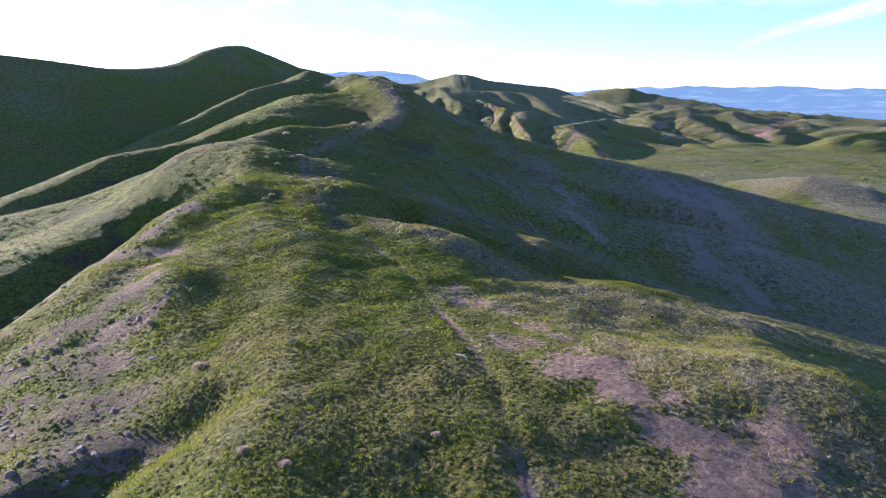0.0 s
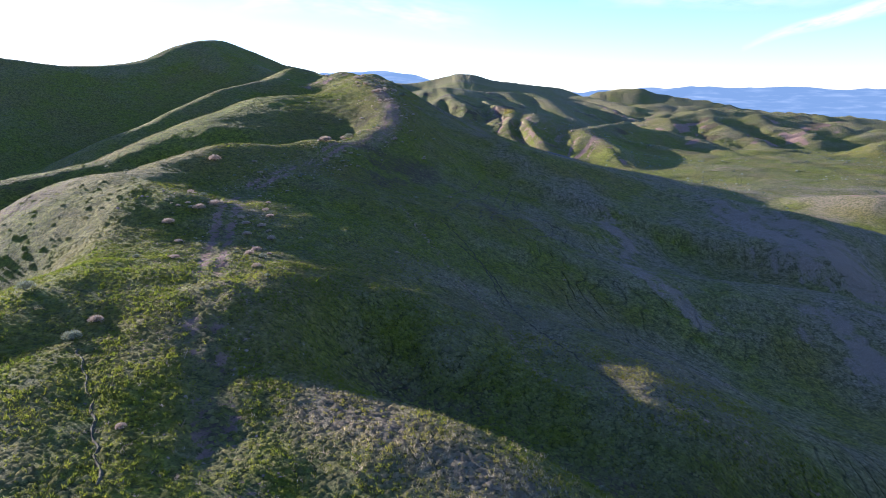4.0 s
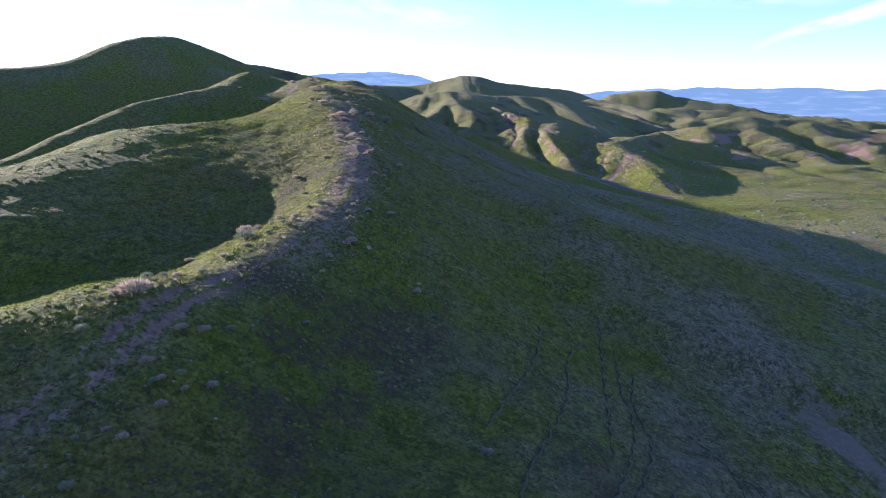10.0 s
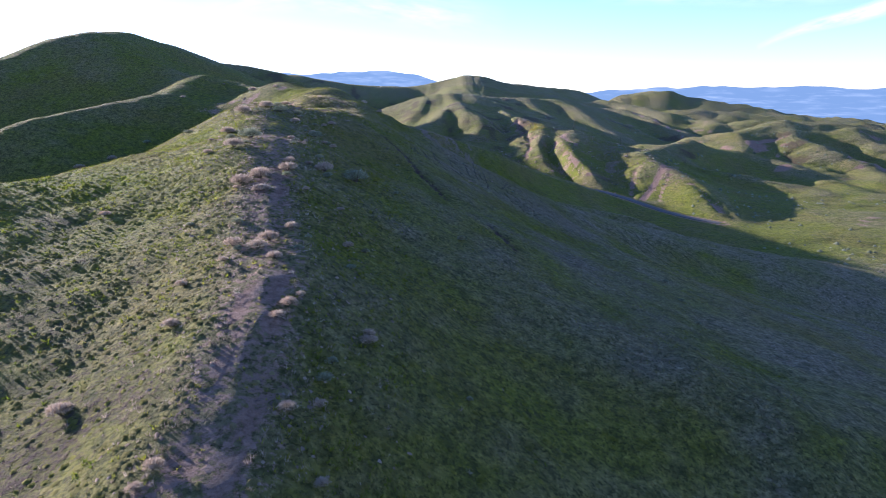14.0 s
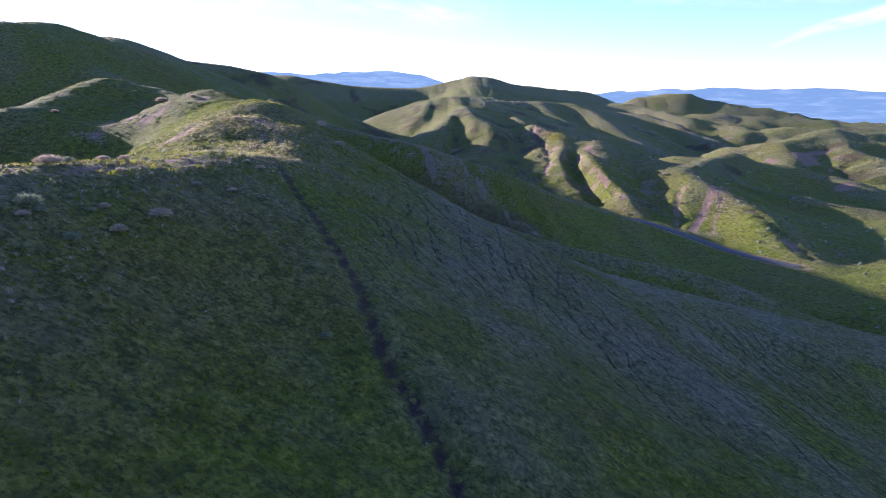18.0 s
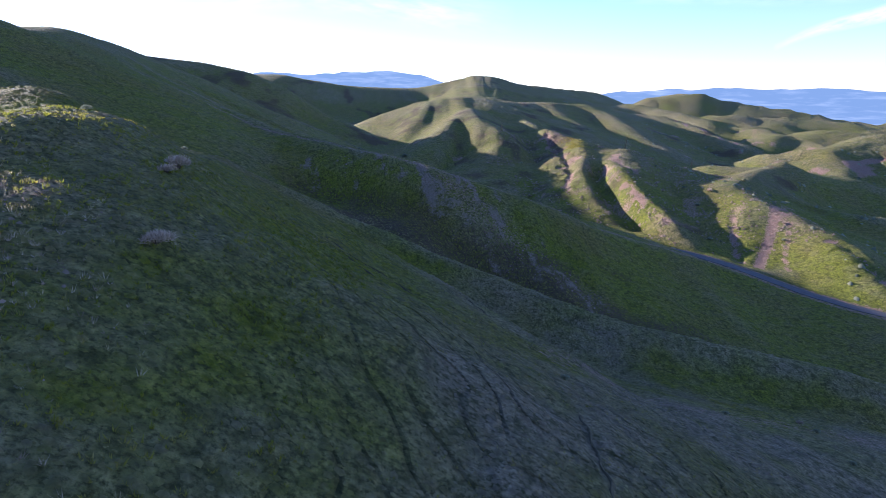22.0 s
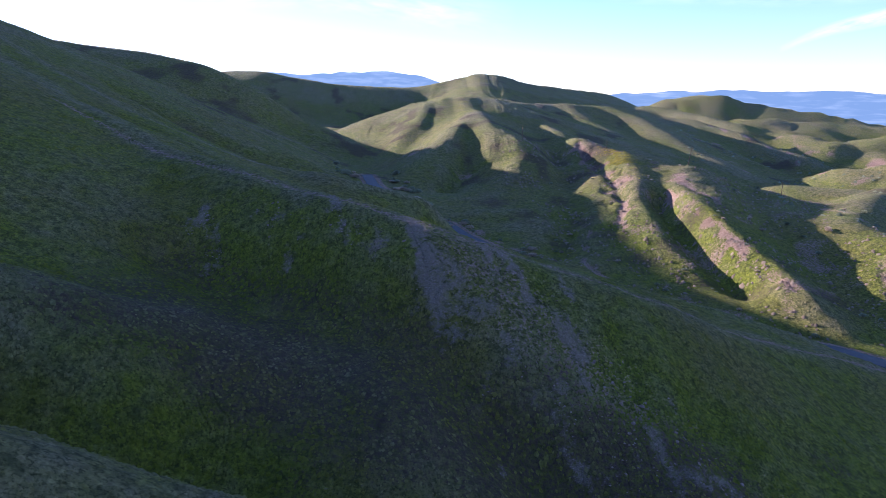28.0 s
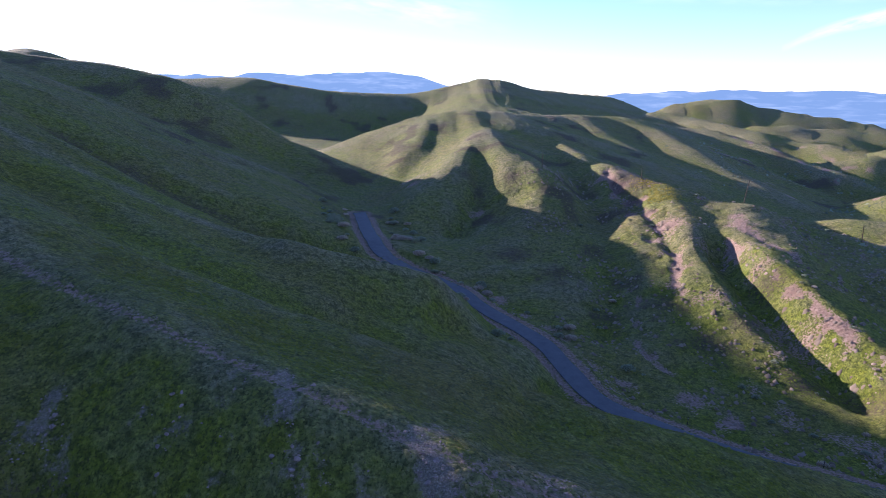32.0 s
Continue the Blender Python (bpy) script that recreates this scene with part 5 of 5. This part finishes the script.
def clumps(name, rng, x, y, size, tall, tone, material, label, category="grass"):
    """Low cushions of growth: an uneven ring of five corners under a crown."""
    n = len(x)
    z = sample(GZ, x, y)
    a = rng.uniform(0, 6.28, n)[:, None] + np.arange(5) * 1.2566 + rng.uniform(-0.3, 0.3, (n, 5))
    r = size[:, None] * rng.uniform(0.7, 1.3, (n, 5))
    co = np.empty((n, 6, 3), np.float32)
    co[:, :5, 0], co[:, :5, 1] = x[:, None] + r * np.cos(a), y[:, None] + r * np.sin(a)
    co[:, :5, 2] = sample(GZ, co[:, :5, 0], co[:, :5, 1]) - 0.04
    co[:, 5, 0], co[:, 5, 1] = x + size * rng.uniform(-0.4, 0.4, n), y + size * rng.uniform(-0.4, 0.4, n)
    co[:, 5, 2] = z + tall * rng.uniform(0.6, 1.2, n)
    faces = np.array([(k, (k + 1) % 5, 5) for k in range(5)])
    index = (np.arange(n)[:, None, None] * 6 + faces).astype(np.int32)
    me = bpy.data.meshes.new(name)
    me.vertices.add(6 * n)
    me.vertices.foreach_set("co", co.ravel())
    me.loops.add(15 * n)
    me.loops.foreach_set("vertex_index", index.ravel())
    me.polygons.add(5 * n)
    me.polygons.foreach_set("loop_start", np.arange(0, 15 * n, 3, dtype=np.int32))
    me.polygons.foreach_set("use_smooth", np.ones(5 * n, bool))
    me.update()
    shade = np.clip(np.repeat(tone[:, None], 6, 1) + rng.uniform(-0.06, 0.06, (n, 6)) + np.array([0, 0, 0, 0, 0, 0.08]), 0, 1)
    me.attributes.new("tone", "FLOAT", "POINT").data.foreach_set("value", shade.astype(np.float32).ravel())
    me.materials.append(material)
    return tagged(new(name, me), label, category, kind="stuff")


def sward(name, count, low, high, seed, size, label, clear=0.0):
    """Short turf that grows in cushions, thicker in some patches than in others."""
    rng, x, y = strewn(count, low, high, seed)
    b, s, r, d = sample(bare, x, y), sample(soil_shade, x, y), sample(rock, x, y), sample(dry, x, y)
    thick = 0.5 + 0.5 * lattice(x / 5.3, y / 5.3, 71) + 0.3 * lattice(x / 1.9, y / 1.9, 73)
    keep = (b + rng.uniform(-0.2, 0.2, count) < 0.45) & (r < 0.4) & (s + rng.uniform(-0.2, 0.2, count) < 0.5) & (rng.uniform(0, 1, count) < 0.45 + 0.6 * thick) & (np.abs(x + 14 * step(0, 480, y)) > clear)
    x, y, d, thick = x[keep], y[keep], d[keep], thick[keep]
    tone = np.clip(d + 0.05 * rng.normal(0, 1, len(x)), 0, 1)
    g = size * rng.uniform(0.35, 1.2, len(x))
    clumps(name, rng, x, y, g, g * (0.32 + 0.18 * thick), tone, TURF, label)


sward("meadow_grass", 110000, (-46, 14), (36, 135), 1, 0.30, "short green grass in dense low cushions")
sward("meadow_grass", 120000, (-40, 135), (34, 420), 2, 0.27, "short green and straw-coloured grass in cushions")
sward("meadow_grass", 80000, (-46, 420), (46, 565), 3, 0.30, "short dark green grass on the spurs")
sward("slope_grass", 80000, (-100, 20), (130, 720), 4, 0.46, "coarser grass cushions on the outer slopes", 34.0)
meadow("grass_tufts", 95000, (-46, 14), (36, 128), 5, 0.26, 7, 0.045, "upright green and yellowish grass tufts on the near hill")
meadow("grass_tufts", 36000, (-40, 128), (0, 400), 6, 0.24, 7, 0.045, "upright green grass tufts along the sunlit side of the crest")
meadow("grass_tufts", 26000, (-10, 128), (34, 540), 7, 0.17, 7, 0.026, "thin upright grass tufts among the shaded turf")

# tall straw on the brows of the near spur, and along the crest of the spurs beyond
rng = np.random.default_rng(23)
for line, spread, count in (([(-9, 98), (0, 94), (9, 87), (18, 81), (27, 78), (45, 81), (70, 84)], 3.0, 5200), ([(20, 76), (26, 64), (24, 50), (26, 36)], 5.0, 2600), ([(4, 66), (9, 58), (14, 50), (18, 42)], 4.0, 1600),
                            ([(-27, 346), (-26, 354), (-30, 364), (-36, 370), (-44, 378)], 4.5, 3600), ([(-14, 222), (-20, 212), (-27, 198), (-31, 188)], 2.0, 900)):
    p = along(line, 0.5)
    i = rng.integers(0, len(p), count)
    x, y = p[i, 0] + rng.normal(0, spread, count), p[i, 1] + rng.normal(0, spread, count)
    ok = lattice(x / 2.3, y / 2.3, 57) > -0.35
    x, y = x[ok], y[ok]
    tufts("straw_tufts", rng, x, y, rng.uniform(0.15, 0.42, len(x)), 10, 0.016, np.clip(0.84 + 0.16 * rng.normal(0, 1, len(x)), 0.35, 1), GRASS, "tall pale straw grass standing on the brow of a hill")

# scrub on the far hills
rng = np.random.default_rng(61)
x, y = rng.uniform(120, 760, 9000), rng.uniform(330, 1250, 9000)
ok = (lattice(x / 38, y / 38, 95) + 0.5 * lattice(x / 12, y / 12, 96) > 0.15) & (x < 0.8 * y + 40)
x, y = x[ok], y[ok]
g = rng.uniform(0.4, 1.3, len(x))
clumps("hill_scrub", rng, x, y, g, g * 0.9, rng.uniform(0.0, 0.6, len(x)), SAGE, "low dark scrub dotted over the far hills", "scrub")
x, y = rng.uniform(15, 140, 4000), rng.uniform(570, 760, 4000)
ok = lattice(x / 17, y / 17, 97) + 0.5 * lattice(x / 6, y / 6, 98) > 0.0
x, y = x[ok], y[ok]
g = rng.uniform(0.25, 0.7, len(x))
clumps("spur_scrub", rng, x, y, g, g * 0.9, rng.uniform(0.0, 0.3, len(x)), TWIG, "low brown scrub on the scarped spurs", "scrub")

# dead weeds along the trail
rng = np.random.default_rng(21)
i = rng.integers(60, len(TRAIL), 9000)
off = rng.normal(0, 3.6, 9000)
x, y = TRAIL[i, 0] + off, TRAIL[i, 1] + rng.uniform(-1, 1, 9000)
ok = (np.abs(off) > 1.5) & (rng.uniform(0, 1, 9000) < 0.35 + 0.65 * step(200, 225, y))
x, y = x[ok], y[ok]
tufts("dead_weeds", rng, x, y, rng.uniform(0.12, 0.36, len(x)), 16, 0.012, rng.uniform(0.2, 0.9, len(x)), TWIG, "dry brown weeds in the band beside the trail")
i = rng.integers(60, len(TRAIL), 9000)
off = rng.normal(0, 3.4, 9000)
x, y = TRAIL[i, 0] + off, TRAIL[i, 1] + rng.uniform(-1, 1, 9000)
ok = (np.abs(off) > 1.5) & (rng.uniform(0, 1, 9000) < 0.2 + 0.45 * step(200, 225, y))
x, y = x[ok], y[ok]
g = rng.uniform(0.06, 0.2, len(x))
clumps("dry_cushions", rng, x, y, g, g * 0.6, rng.uniform(0.0, 0.45, len(x)), TWIG, "dry grey-brown cushions of weed beside the trail", "weeds")

# yellow wildflowers on the far spur
FLOWER = leaf_material("yellow_petals", [(0.0, (0.16, 0.15, 0.02)), (0.6, (0.32, 0.27, 0.03)), (1.0, (0.46, 0.38, 0.05))], 0.3)
rng = np.random.default_rng(51)
x, y = rng.normal(66, 3.5, 1300), rng.normal(716, 13, 1300)
ok = lattice(x / 4, y / 4, 77) > -0.15
x, y = x[ok], y[ok]
tufts("yellow_wildflowers", rng, x, y, rng.uniform(0.2, 0.5, len(x)), 8, 0.07, rng.uniform(0.1, 1.0, len(x)), FLOWER, "patches of low yellow wildflowers on a grassy spur")

# loose stones on bare ground
def gravel(count, low, high, seed, size):
    rng, x, y = strewn(count, low, high, seed)
    b = np.maximum(sample(bare, x, y), sample(rock, x, y))
    keep = b > rng.uniform(0.3, 0.9, count)
    x, y = x[keep], y[keep]
    z = sample(GZ, x, y)
    n = len(x)
    s = size * rng.uniform(0.3, 1.0, n) ** 2
    base = np.array([(1, 0, 0), (-0.5, 0.9, 0), (-0.5, -0.9, 0), (0.1, 0.1, 0.8), (0.6, 0.7, 0.35)])
    tris = np.array([(0, 4, 3), (4, 1, 3), (1, 2, 3), (2, 0, 3)])
    a = rng.uniform(0, 6.28, n)
    c, w = np.cos(a)[:, None], np.sin(a)[:, None]
    px = (base[:, 0] * c - base[:, 1] * w) * s[:, None] + x[:, None]
    py = (base[:, 0] * w + base[:, 1] * c) * s[:, None] + y[:, None]
    pz = base[:, 2] * s[:, None] + z[:, None] - 0.02
    co = np.stack([px, py, pz], -1)[:, tris].reshape(-1, 3)
    ob = new("loose_stones", toned_mesh("loose_stones", co, np.zeros(len(co)), ROCK))
    tagged(ob, "small loose stones on bare clay", "stones", kind="stuff")


gravel(50000, (-40, 20), (34, 130), 31, 0.10)
gravel(50000, (-45, 475), (45, 545), 32, 0.2)
